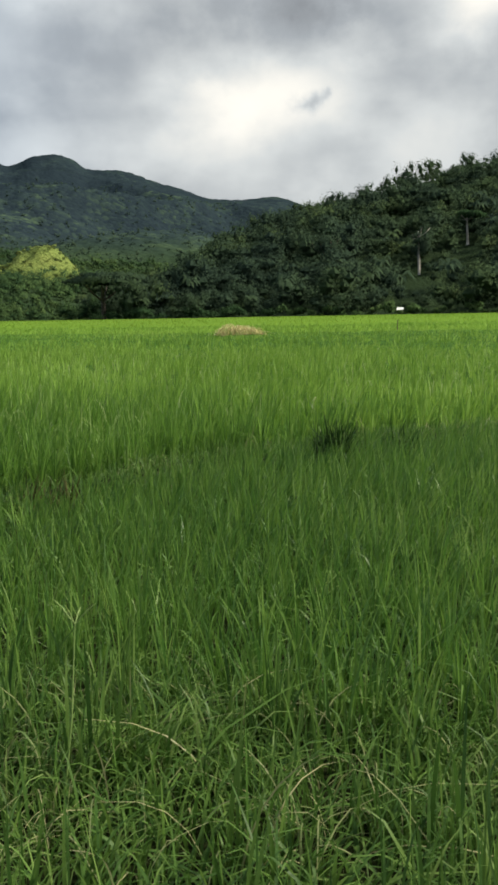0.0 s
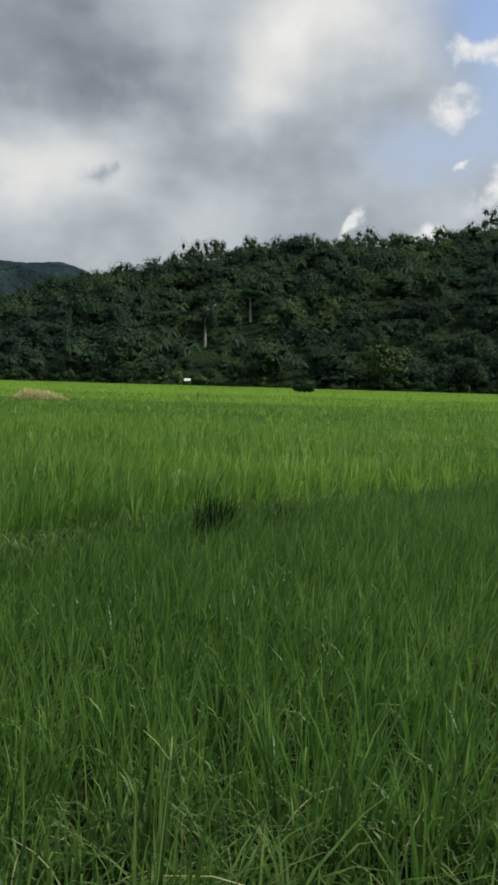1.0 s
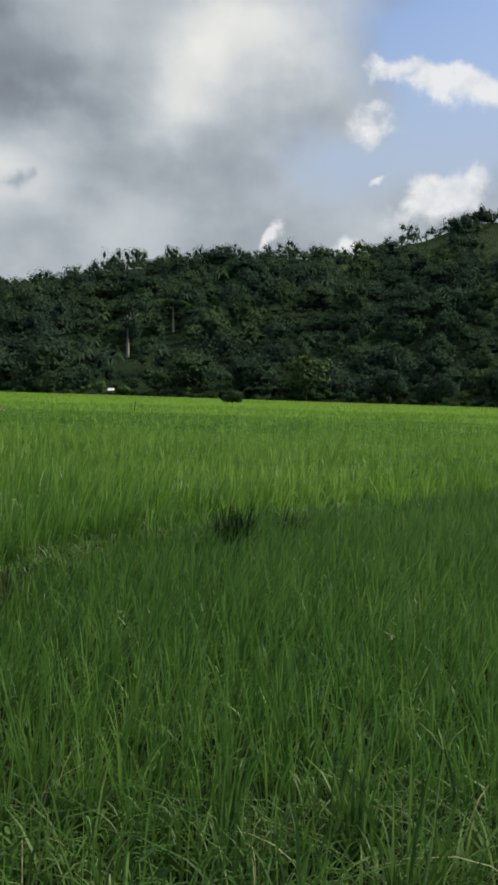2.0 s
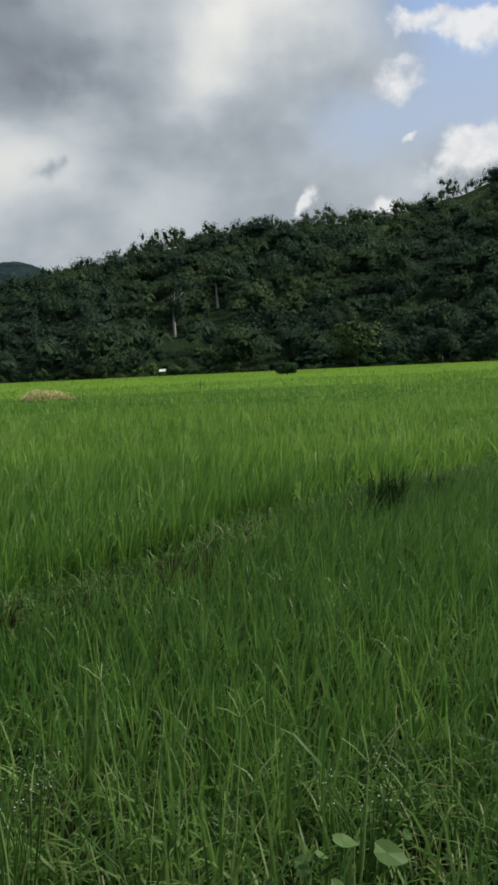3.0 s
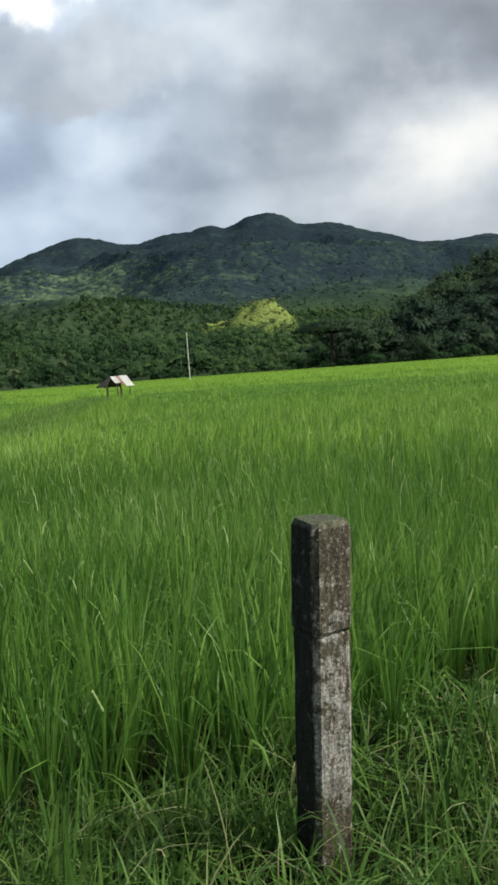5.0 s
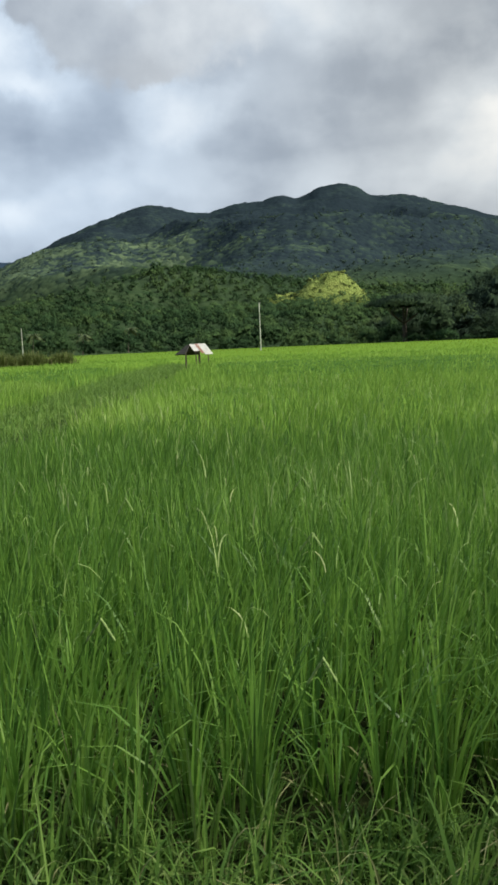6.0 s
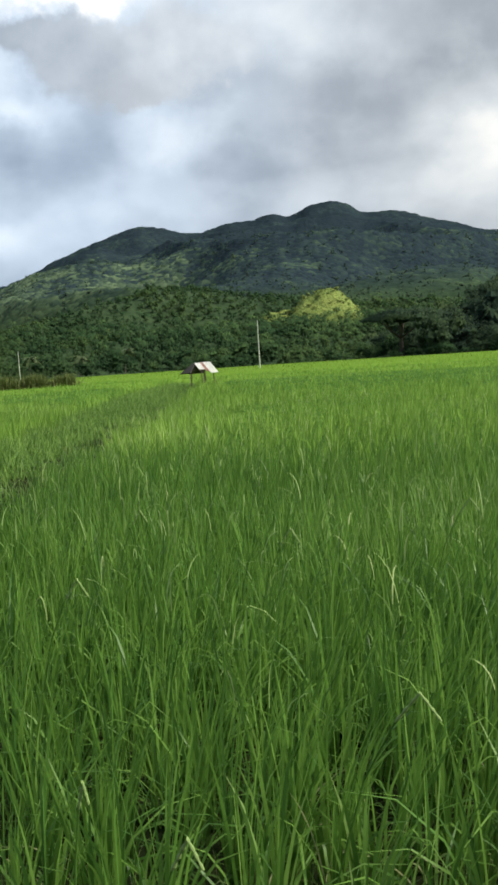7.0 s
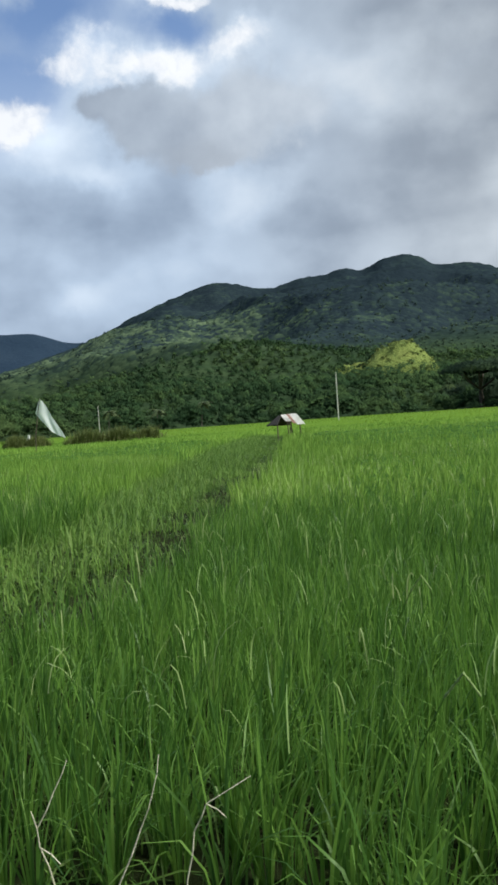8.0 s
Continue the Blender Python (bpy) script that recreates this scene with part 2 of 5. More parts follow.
M_LANE = foliage("lane_weed_leaf", [(0.0, (0.070, 0.155, 0.028)), (0.5, (0.130, 0.245, 0.042)), (1.0, (0.215, 0.330, 0.080))], 0.5, translucent=0.35, lift=0.35, spec=0.15, patch=0.2)
M_BRIGHT = foliage("light_leaf", [(0.0, (0.058, 0.095, 0.036)), (1.0, (0.105, 0.148, 0.05))], 0.2, spread=0.3, translucent=0.0, spec=0.0, skin=True)
# scrub brightened to go with the sun patch painted on the knoll
M_SCRUB = foliage("scrub_leaf", [(0.0, (0.110, 0.165, 0.050)), (0.5, (0.190, 0.250, 0.072)), (1.0, (0.280, 0.330, 0.100))], 0.1, spread=0.2, translucent=0.0, spec=0.0, patch=0.03, skin=True)
M_WEED = foliage("broad_leaf", [(0.0, (0.058, 0.125, 0.032)), (1.0, (0.125, 0.215, 0.068))], 2.0, spread=0.7, spec=0.1)
M_PALM = foliage("palm_leaf", [(0.0, (0.035, 0.060, 0.022)), (1.0, (0.10, 0.135, 0.05))], 0.3, spread=0.7, translucent=0.15, spec=0.2)
M_FLOWER = foliage("small_flower", [(0.0, (0.34, 0.36, 0.25)), (1.0, (0.56, 0.56, 0.46))], 2.0, translucent=0.1)
M_HEAD = foliage("pale_leaf", [(0.0, (0.204, 0.333, 0.096)), (0.6, (0.312, 0.425, 0.144)), (1.0, (0.456, 0.517, 0.240))], 2.0, lift=0.2)
M_GAP_SHADE = foliage("gap_shade_leaf", [(0.0, (0.014, 0.036, 0.012)), (0.6, (0.034, 0.078, 0.020)), (1.0, (0.085, 0.155, 0.038))], 2.0, translucent=0.1, spec=0.1)
M_WITHERED = foliage("withered_leaf", [(0.0, (0.040, 0.036, 0.016)), (0.6, (0.085, 0.076, 0.032)), (1.0, (0.20, 0.18, 0.08))], 2.0, translucent=0.1, spec=0.05)
M_STRAW = foliage("straw", [(0.0, (0.40, 0.33, 0.14)), (1.0, (0.68, 0.61, 0.32))], 1.5, translucent=0.1)


def soil_material(name, a, b, c, scale, bump=0.05):
    m, N = material(name)
    place = N.add("ShaderNodeTexCoord").outputs["Object"]
    big, small = N.noise(place, scale, 4.0), N.noise(place, scale * 9.0, 5.0, 0.65)
    fac = N.math("ADD", N.math("MULTIPLY", big, 0.6), N.math("MULTIPLY", small, 0.4))
    finish(N, N.ramp(fac, [(0.3, a), (0.5, b), (0.7, c)]), 0.95, bump=small, depth=bump, spec=0.02)
    return m


M_GROUND = soil_material("ground_soil", (0.011, 0.016, 0.006), (0.018, 0.025, 0.009), (0.030, 0.036, 0.014), 0.6)
M_CANOPY = soil_material("rice_underlayer", (0.042, 0.104, 0.022), (0.068, 0.160, 0.029), (0.112, 0.232, 0.038), 0.9, 0.25)
# lighter copy of the underlayer, carrying the far field's brightness in its colour
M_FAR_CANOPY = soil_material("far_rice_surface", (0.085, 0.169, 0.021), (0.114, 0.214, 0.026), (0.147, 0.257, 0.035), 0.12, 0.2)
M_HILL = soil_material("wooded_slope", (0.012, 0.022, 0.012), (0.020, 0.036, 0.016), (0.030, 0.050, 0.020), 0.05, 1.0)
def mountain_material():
    """Close forest: lower groves and grass painted sunlit, upper forest dark and tinted haze-blue."""
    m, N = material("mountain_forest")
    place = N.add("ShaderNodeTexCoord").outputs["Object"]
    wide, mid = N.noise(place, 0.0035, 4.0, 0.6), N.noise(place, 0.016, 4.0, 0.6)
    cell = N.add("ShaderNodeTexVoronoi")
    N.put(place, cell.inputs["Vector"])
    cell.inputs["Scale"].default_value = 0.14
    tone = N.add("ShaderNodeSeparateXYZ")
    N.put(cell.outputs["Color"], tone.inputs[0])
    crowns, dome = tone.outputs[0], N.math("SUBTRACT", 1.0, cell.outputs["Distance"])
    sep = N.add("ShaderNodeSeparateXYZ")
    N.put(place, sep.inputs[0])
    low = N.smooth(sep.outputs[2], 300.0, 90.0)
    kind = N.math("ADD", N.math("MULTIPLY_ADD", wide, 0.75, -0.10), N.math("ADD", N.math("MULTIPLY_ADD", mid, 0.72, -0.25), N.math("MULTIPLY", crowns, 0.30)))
    west = N.smooth(N.math("DIVIDE", N.math("MULTIPLY", sep.outputs[0], -1.0), sep.outputs[1]), 0.55, 0.85)    # western slopes, where sunlight is put into the colour
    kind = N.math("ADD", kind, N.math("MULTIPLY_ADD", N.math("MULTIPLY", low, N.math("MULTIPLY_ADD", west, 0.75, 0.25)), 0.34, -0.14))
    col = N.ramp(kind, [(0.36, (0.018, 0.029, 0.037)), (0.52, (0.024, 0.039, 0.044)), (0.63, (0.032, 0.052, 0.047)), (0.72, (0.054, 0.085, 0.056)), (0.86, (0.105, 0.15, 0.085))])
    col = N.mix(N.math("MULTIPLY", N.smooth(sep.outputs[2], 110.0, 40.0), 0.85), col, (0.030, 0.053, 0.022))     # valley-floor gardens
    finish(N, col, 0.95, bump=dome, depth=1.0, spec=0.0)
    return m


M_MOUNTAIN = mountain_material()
# distance haze is painted in as this blue base colour
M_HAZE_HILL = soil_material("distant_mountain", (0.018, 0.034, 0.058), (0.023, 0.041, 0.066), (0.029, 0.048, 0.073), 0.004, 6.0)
# grass colour brightened to hold the sun patch on the knoll
M_KNOLL = soil_material("grassy_slope", (0.085, 0.130, 0.040), (0.185, 0.243, 0.066), (0.30, 0.335, 0.10), 0.045, 2.5)
M_CLEARING = soil_material("cleared_slope", (0.026, 0.042, 0.018), (0.040, 0.060, 0.024), (0.066, 0.088, 0.034), 0.05, 2.0)


def simple(name, a, b, scale, rough, bump=0.004, metal=0.0):
    m, N = material(name)
    place = N.add("ShaderNodeTexCoord").outputs["Object"]
    n1, n2 = N.noise(place, scale, 5.0, 0.6), N.noise(place, scale * 7, 4.0, 0.6)
    fac = N.math("ADD", N.math("MULTIPLY", n1, 0.65), N.math("MULTIPLY", n2, 0.35))
    finish(N, N.ramp(fac, [(0.35, a), (0.65, b)]), rough, bump=n2, depth=bump, metal=metal)
    return m


M_BARK = simple("bark", (0.06, 0.05, 0.04), (0.13, 0.11, 0.09), 2.0, 0.9, 0.03)
M_PALE_BARK = simple("pale_bark", (0.30, 0.28, 0.24), (0.5, 0.47, 0.42), 1.0, 0.85, 0.03)
M_TIMBER = simple("weathered_timber", (0.06, 0.05, 0.04), (0.14, 0.11, 0.085), 6.0, 0.85)
M_SHEET = simple("white_roof_sheet", (0.62, 0.62, 0.62), (0.85, 0.85, 0.84), 2.0, 0.45)
M_RUST = simple("rusted_roof_sheet", (0.42, 0.19, 0.14), (0.66, 0.45, 0.40), 2.0, 0.7)
M_THATCH = simple("dark_thatch", (0.025, 0.024, 0.022), (0.06, 0.055, 0.05), 8.0, 0.95, 0.02)
M_POLE = simple("pale_concrete_pole", (0.55, 0.54, 0.5), (0.72, 0.71, 0.68), 2.0, 0.7)
M_TWIG = simple("bleached_stalk", (0.50, 0.48, 0.34), (0.74, 0.71, 0.54), 30.0, 0.85)
M_PLASTIC = foliage("thin_white_plastic", [(0.0, (0.74, 0.79, 0.82)), (1.0, (0.86, 0.89, 0.9))], 1.5, rough=0.4, translucent=0.55)


def concrete_material():
    m, N = material("weathered_concrete")
    place = N.add("ShaderNodeTexCoord").outputs["Object"]
    big, mid, small = N.noise(place, 5.0, 5.0, 0.65), N.noise(place, 24.0, 6.0, 0.7), N.noise(place, 110.0, 4.0, 0.7)
    sep = N.add("ShaderNodeSeparateXYZ")
    N.put(place, sep.inputs[0])
    band = N.math("MULTIPLY", N.smooth(sep.outputs[2], 0.95, 0.6), N.smooth(sep.outputs[2], 0.12, 0.3))   # whitewash left below the cap
    face = N.smooth(sep.outputs[1], -0.040, -0.062)            # the sunward side carries the lime; the other is painted dark for shade
    worn = N.smooth(N.math("ADD", N.math("MULTIPLY", mid, 0.8), N.math("MULTIPLY", N.math("MULTIPLY", band, face), 0.14)), 0.46, 0.53)
    stretch = N.add("ShaderNodeMapping")
    N.put(place, stretch.inputs["Vector"])
    stretch.inputs["Scale"].default_value = (1.0, 1.0, 0.16)
    streak = N.noise(stretch.outputs[0], 60.0, 4.0, 0.7)
    both = N.math("ADD", N.math("MULTIPLY", small, 0.5), N.math("MULTIPLY", streak, 0.5))
    shaded_side = N.ramp(both, [(0.35, (0.006, 0.007, 0.005)), (0.65, (0.034, 0.034, 0.026))])           # dark concrete, with this side's shade put into the colour
    bare = N.ramp(both, [(0.34, (0.022, 0.019, 0.013)), (0.5, (0.085, 0.073, 0.050)), (0.66, (0.24, 0.215, 0.165))])
    pale = N.ramp(both, [(0.36, (0.06, 0.055, 0.045)), (0.5, (0.26, 0.245, 0.215)), (0.62, (0.60, 0.585, 0.54))])
    col = N.mix(face, shaded_side, bare)
    col = N.mix(N.math("MULTIPLY", worn, N.math("MULTIPLY_ADD", face, 0.8, 0.2)), col, pale)
    fleck = N.math("MULTIPLY", N.smooth(N.noise(place, 75.0, 3.0, 0.75), 0.60, 0.68), N.math("MULTIPLY_ADD", face, 0.85, 0.05))
    col = N.mix(fleck, col, (0.62, 0.60, 0.54))                # flakes of lime
    crack = N.smooth(N.noise(place, 19.0, 6.0, 0.8), 0.40, 0.34)
    col = N.mix(N.math("MULTIPLY", crack, 0.8), col, (0.014, 0.013, 0.010))
    moss = N.math("MAXIMUM", N.smooth(big, 0.58, 0.68), N.math("MULTIPLY", N.smooth(sep.outputs[2], 1.07, 1.09), 0.9))
    col = N.mix(N.math("MULTIPLY", moss, 0.55), col, N.ramp(small, [(0.35, (0.035, 0.045, 0.022)), (0.65, (0.17, 0.20, 0.12))]))
    finish(N, col, 0.92, bump=N.math("ADD", N.math("MULTIPLY", mid, 0.7), N.math("MULTIPLY", small, 0.3)), depth=0.012, spec=0.2)
    return m


M_CONCRETE = concrete_material()


# ---- mesh helpers ----
def mesh_from(name, verts, faces, mat, smooth=False):
    """A mesh from arrays: faces is one array (n, 3 or 4) or a list of such arrays."""
    me = bpy.data.meshes.new(name)
    groups = faces if isinstance(faces, list) else [faces]
    verts = np.asarray(verts, np.float32)
    loops = np.concatenate([g.ravel() for g in groups]).astype(np.int32)
    sizes = np.concatenate([np.full(len(g), g.shape[1]) for g in groups])
    me.vertices.add(len(verts))
    me.vertices.foreach_set("co", verts.ravel())
    me.loops.add(len(loops))
    me.loops.foreach_set("vertex_index", loops)
    me.polygons.add(len(sizes))
    me.polygons.foreach_set("loop_start", np.concatenate([[0], np.cumsum(sizes)[:-1]]).astype(np.int32))
    if smooth:
        me.polygons.foreach_set("use_smooth", np.ones(len(sizes), bool))
    me.materials.append(mat)
    me.update(calc_edges=True)
    return me


def part(name, bm, mat, parent=None, label="", smooth=False):
    me = bpy.data.meshes.new(name)
    bm.normal_update()
    bm.to_mesh(me)
    bm.free()
    if smooth:
        for p in me.polygons:
            p.use_smooth = True
    me.materials.append(mat)
    ob = new(name, me)
    if parent is not None:
        ob.parent = parent
    return tagged(ob, label)


def tube(bm, points, radii, sides=8):
    """A tapered limb along points."""
    rings = []
    pts = [Vector(p) for p in points]
    for i, p in enumerate(pts):
        d = (pts[min(i + 1, len(pts) - 1)] - pts[max(i - 1, 0)]).normalized()
        side = d.cross(Vector((0.31, 0.95, 0.07))).normalized()
        over = d.cross(side)
        rings.append([bm.verts.new(p + (side * math.cos(k * math.tau / sides) + over * math.sin(k * math.tau / sides)) * radii[i]) for k in range(sides)])
    for a, b in zip(rings, rings[1:]):
        for k in range(sides):
            bm.faces.new((a[k], a[(k + 1) % sides], b[(k + 1) % sides], b[k]))
    bm.faces.new(rings[0])
    bm.faces.new(rings[-1])
    return bm


def slab(bm, corners, thick):
    """A thin solid from four corners, thickened downwards along its normal."""
    c = [Vector(p) for p in corners]
    n = (c[1] - c[0]).cross(c[3] - c[0]).normalized() * thick
    top = [bm.verts.new(p) for p in c]
    low = [bm.verts.new(p - n) for p in c]
    bm.faces.new(top)
    bm.faces.new(low[::-1])
    for k in range(4):
        bm.faces.new((top[k], low[k], low[(k + 1) % 4], top[(k + 1) % 4]))


def value_noise(x, y, cell, seed=0):
    """Smooth value noise on the plane, 0 to 1."""
    x, y = np.asarray(x, float) / cell, np.asarray(y, float) / cell
    i, j = np.floor(x).astype(np.int64), np.floor(y).astype(np.int64)
    u, v = x - i, y - j
    u, v = u * u * (3 - 2 * u), v * v * (3 - 2 * v)

    def h(a, b):
        n = (a * 374761393 + b * 668265263 + seed * 974634221) & 0x7FFFFFFF
        n = ((n ^ (n >> 13)) * 1274126177) & 0x7FFFFFFF
        return ((n ^ (n >> 16)) & 0xFFFF) / 65535.0
    return (h(i, j) * (1 - u) + h(i + 1, j) * u) * (1 - v) + (h(i, j + 1) * (1 - u) + h(i + 1, j + 1) * u) * v


def ridged(x, y, cell, seed=0, octaves=4):
    out, amp, tot = 0.0, 1.0, 0.0
    for k in range(octaves):
        out = out + amp * value_noise(x, y, cell / 2 ** k, seed + k)
        tot += amp
        amp *= 0.5
    return out / tot


def bearing(x, y):
    return np.degrees(np.arctan2(-np.asarray(x, float), np.asarray(y, float)))


def spot(yaw, r):
    a = np.radians(yaw)
    return -np.sin(a) * r, np.cos(a) * r


# ---- the lie of the land ----
def field_edge(yaw):
    """Distance of the far edge of the rice."""
    return np.interp(yaw, [-40, -10, 8, 20, 30, 45, 70], [185, 185, 190, 205, 250, 280, 280])


def profile(yaw, at, values, width=0.5):
    """A ridge line by bearing, its corners rounded off."""
    return sum(np.interp(yaw + k * width, at, values) for k in (-1.0, -0.6, -0.2, 0.2, 0.6, 1.0)) / 6.0


def rise(u):
    return np.clip(u, 0, 1)


def hill_height(x, y):
    """The wooded hill: its ridge by bearing, falling to the valley."""
    yaw, r = bearing(x, y), np.hypot(x, y)
    top = profile(yaw, [-60, -35, -24, -20.7, -18.2, -16.4, -15.4, -14.3, -12.5, -10.2, -7.4, -4.3, -2.5, 0.2, 2, 3.1, 4.2, 6.1, 7.2, 9.2, 11.5, 13.6, 17.5, 20, 24, 28],
                  [4, 9.5, 11.6, 11.6, 11.0, 10.4, 10.4, 9.85, 9.55, 9.35, 9.4, 9.2, 9.0, 8.6, 8.35, 8.15, 7.75, 7.2, 6.55, 6.5, 5.7, 4.9, 3.0, 1.7, 0.3, 0])
    crest = 430.0
    h = np.tan(np.radians(top)) * crest
    base = field_edge(yaw) + 8
    u = (r - base) / (crest - base)
    up = rise(u) ** 1.05
    back = 1 - 0.5 * rise((r - crest) / 400.0) ** 2
    lumps = (ridged(x, y, 90, 3) - 0.5) * 14 * np.sin(np.pi * rise(u) * 0.93)
    return np.maximum(h * up * back + lumps * np.clip(h / 40, 0, 1), 0) * (r > base)


def mountain_height(x, y):
    yaw, r = bearing(x, y), np.hypot(x, y)
    top = profile(yaw, [2, 9, 10, 10.9, 12, 13.9, 16, 16.9, 17.9, 19.3, 20.5, 21.7, 23.5, 24.05, 24.75, 25.85, 27.3, 28.1, 28.7, 29.7, 30.3, 31.1, 32.6, 34.5, 35.9, 36.8, 38.3, 39.0, 41.1, 44.1, 46.1, 47.5, 50.3, 52.5, 56, 62],
                  [6, 6.2, 6.75, 7.15, 7.4, 7.22, 7.3, 7.55, 7.95, 8.3, 8.75, 9.08, 9.1, 9.2, 9.8, 10.02, 9.9, 9.45, 9.2, 9.55, 9.4, 9.17, 9.13, 8.6, 8.7, 9.07, 9.2, 9.1, 8.45, 7.26, 6.2, 5.7, 4.8, 4.2, 3.2, 1.8], 0.2)
    crest = 2300.0
    even = sum(np.interp(yaw + k, [2, 12, 20, 26, 38, 43, 46.5, 52, 62], [6, 7.3, 8.7, 9.7, 8.9, 7.9, 6.2, 3.2, 1.6]) for k in (-2, -1, 0, 1, 2)) / 5
    h = np.tan(np.radians(even)) * crest
    base = np.interp(yaw, [10, 24, 30, 50, 70], [480, 330, 300, 295, 295])
    u = (r - base) / (crest - base)
    up = 0.72 * rise(u) ** 1.12 + 0.28 * rise(u) ** 3
    bumps = (np.tan(np.radians(top)) - np.tan(np.radians(even))) * crest * rise(u * 1.25 - 0.25) ** 3
    wx, wy = x + 160 * ridged(x, y, 300, 15), y + 160 * ridged(x, y, 300, 17)
    gully = np.abs(2 * ridged(wx, wy, 520, 11, 3) - 1)
    spurs = (0.22 - gully) * 215 * np.sin(np.pi * rise(u)) ** 0.9 * (0.25 + 0.75 * rise(u * 2.2))
    lumps = (ridged(x, y, 110, 5) - 0.5) * 10 * rise(u * 8) * (1 - rise(u * 1.4 - 0.4))
    return np.maximum((h * up + bumps) * (1 - 0.5 * rise((r - crest) / 900)) + spurs + lumps, 0.0) * (r > base)


def polar_sheet(name, height, yaws, radii, mat):
    yy, rr = np.meshgrid(yaws, radii, indexing="ij")
    x, y = spot(yy, rr)
    z = height(x, y)
    v = np.stack([x, y, z], -1).reshape(-1, 3)
    n, m = len(yaws), len(radii)
    i = (np.arange(n - 1)[:, None] * m + np.arange(m - 1)[None]).ravel()
    return new(name, mesh_from(name, v, np.stack([i, i + 1, i + m + 1, i + m], 1), mat, True))


BUND_X = np.array([-9.0, -6.3, -5.35, -4.5, -3.55, -2.6, -1.2, 2.3, 12.0])
BUND_Y = np.array([1.2, 2.9, 3.9, 4.7, 5.8, 7.4, 9.0, 11.6, 18.0])
LANE_Y = np.array([0.0, 3.0, 4.3, 6.7, 8.6, 14.0, 21.0, 26.0, 46.0, 58.0])
LANE_L = np.array([-15.2, -15.8, -16.2, -16.9, -18.3, -22.2, -27.0, -30.6, -43.6, -50.0])
LANE_R = np.array([-12.3, -12.4, -12.6, -14.0, -15.2, -18.8, -22.6, -26.0, -39.5, -47.6])


def on_lane(x, y):
    wob = (value_noise(x, y, 1.3, 77) - 0.5) * 0.9
    return (x > np.interp(y, LANE_Y, LANE_L) + wob) & (x < np.interp(y, LANE_Y, LANE_R) + wob) & (y < 58)


def bund_line(x, y):
    """Distance beyond the low bund that ends the near strip; negative on the path's side."""
    wob = (value_noise(x, y, 0.8, 55) - 0.5) * 0.5
    return np.where(x > -9.0, y - np.interp(x, BUND_X, BUND_Y), y - 1.2) + wob


def ground_height(x, y):
    bank = 0.13 * np.exp(-((bund_line(x, y) - 0.25) / 0.4) ** 2) * (np.asarray(x) > -6.5) * (np.asarray(y) < 20)
    return -0.02 + bank + 0.05 * (ridged(x, y, 2.5, 21) - 0.5) - 0.4 * rise((np.hypot(x, y) - 300) / 200)


# one sheet of ground out to the horizon
polar = polar_sheet("ground", ground_height, np.linspace(-180, 180, 361),
                    np.concatenate([[0.01], np.linspace(0.4, 14, 62), np.geomspace(15, 4700, 60)]), M_GROUND)
tagged(polar, "dark damp soil and mud under the rice and grass", "ground", kind="structure")
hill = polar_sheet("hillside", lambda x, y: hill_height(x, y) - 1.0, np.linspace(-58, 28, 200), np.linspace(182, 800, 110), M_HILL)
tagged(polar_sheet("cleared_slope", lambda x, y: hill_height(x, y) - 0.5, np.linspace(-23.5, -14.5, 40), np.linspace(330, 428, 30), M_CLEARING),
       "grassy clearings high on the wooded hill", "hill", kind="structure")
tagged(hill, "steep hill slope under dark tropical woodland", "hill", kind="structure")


def canopy_height(x, y):
    """Mountain with the rounded relief of its tree tops."""
    r = np.hypot(x, y)
    tops = np.sqrt(np.abs(value_noise(x, y, 13, 71) - 0.15)) * 4.0 + np.sqrt(value_noise(x, y, 6.5, 72)) * 2.2
    return mountain_height(x, y) + (tops - 3.2) * rise((r - 330) / 90) - 1.0


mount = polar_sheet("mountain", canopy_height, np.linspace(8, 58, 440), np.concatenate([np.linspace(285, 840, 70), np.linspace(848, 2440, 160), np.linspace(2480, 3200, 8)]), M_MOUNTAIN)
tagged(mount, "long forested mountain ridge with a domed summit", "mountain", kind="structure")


def far_height(x, y):
    yaw, r = bearing(x, y), np.hypot(x, y)
    top = np.interp(yaw, [40, 46, 48.5, 50.3, 52.5, 56, 64, 72], [5.0, 5.7, 5.9, 6.4, 6.5, 6.0, 5.0, 3.5])
    return np.tan(np.radians(top)) * 4300 * rise((r - 3200) / 1100) * (1 - 0.4 * rise((r - 4300) / 400)) + (ridged(x, y, 500, 31) - 0.5) * 70 * rise((r - 3200) / 500)


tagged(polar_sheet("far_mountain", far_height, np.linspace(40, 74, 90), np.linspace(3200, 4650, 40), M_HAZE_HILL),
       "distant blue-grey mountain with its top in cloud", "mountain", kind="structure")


def knoll_height(x, y):
    cx, cy = spot(26.9, 680.0)
    ax, ay = np.cos(np.radians(26.9)), np.sin(np.radians(26.9))
    s, d = (x - cx) * ax + (y - cy) * ay, -(x - cx) * ay + (y - cy) * ax
    top = 30 * np.clip(1 - np.abs((s - 2) / np.where(s > 2, 26, 38)) ** 1.6, 0, 1)
    shoulder = 15 * np.clip(1 - ((s + 44) / 36) ** 2, 0, 1)
    dome = np.maximum(top, shoulder) * np.exp(-(d / 38) ** 2) + (ridged(x, y, 34, 43) - 0.5) * 11
    return 26 + dome + (ridged(x, y, 13, 41) - 0.5) * 9.0


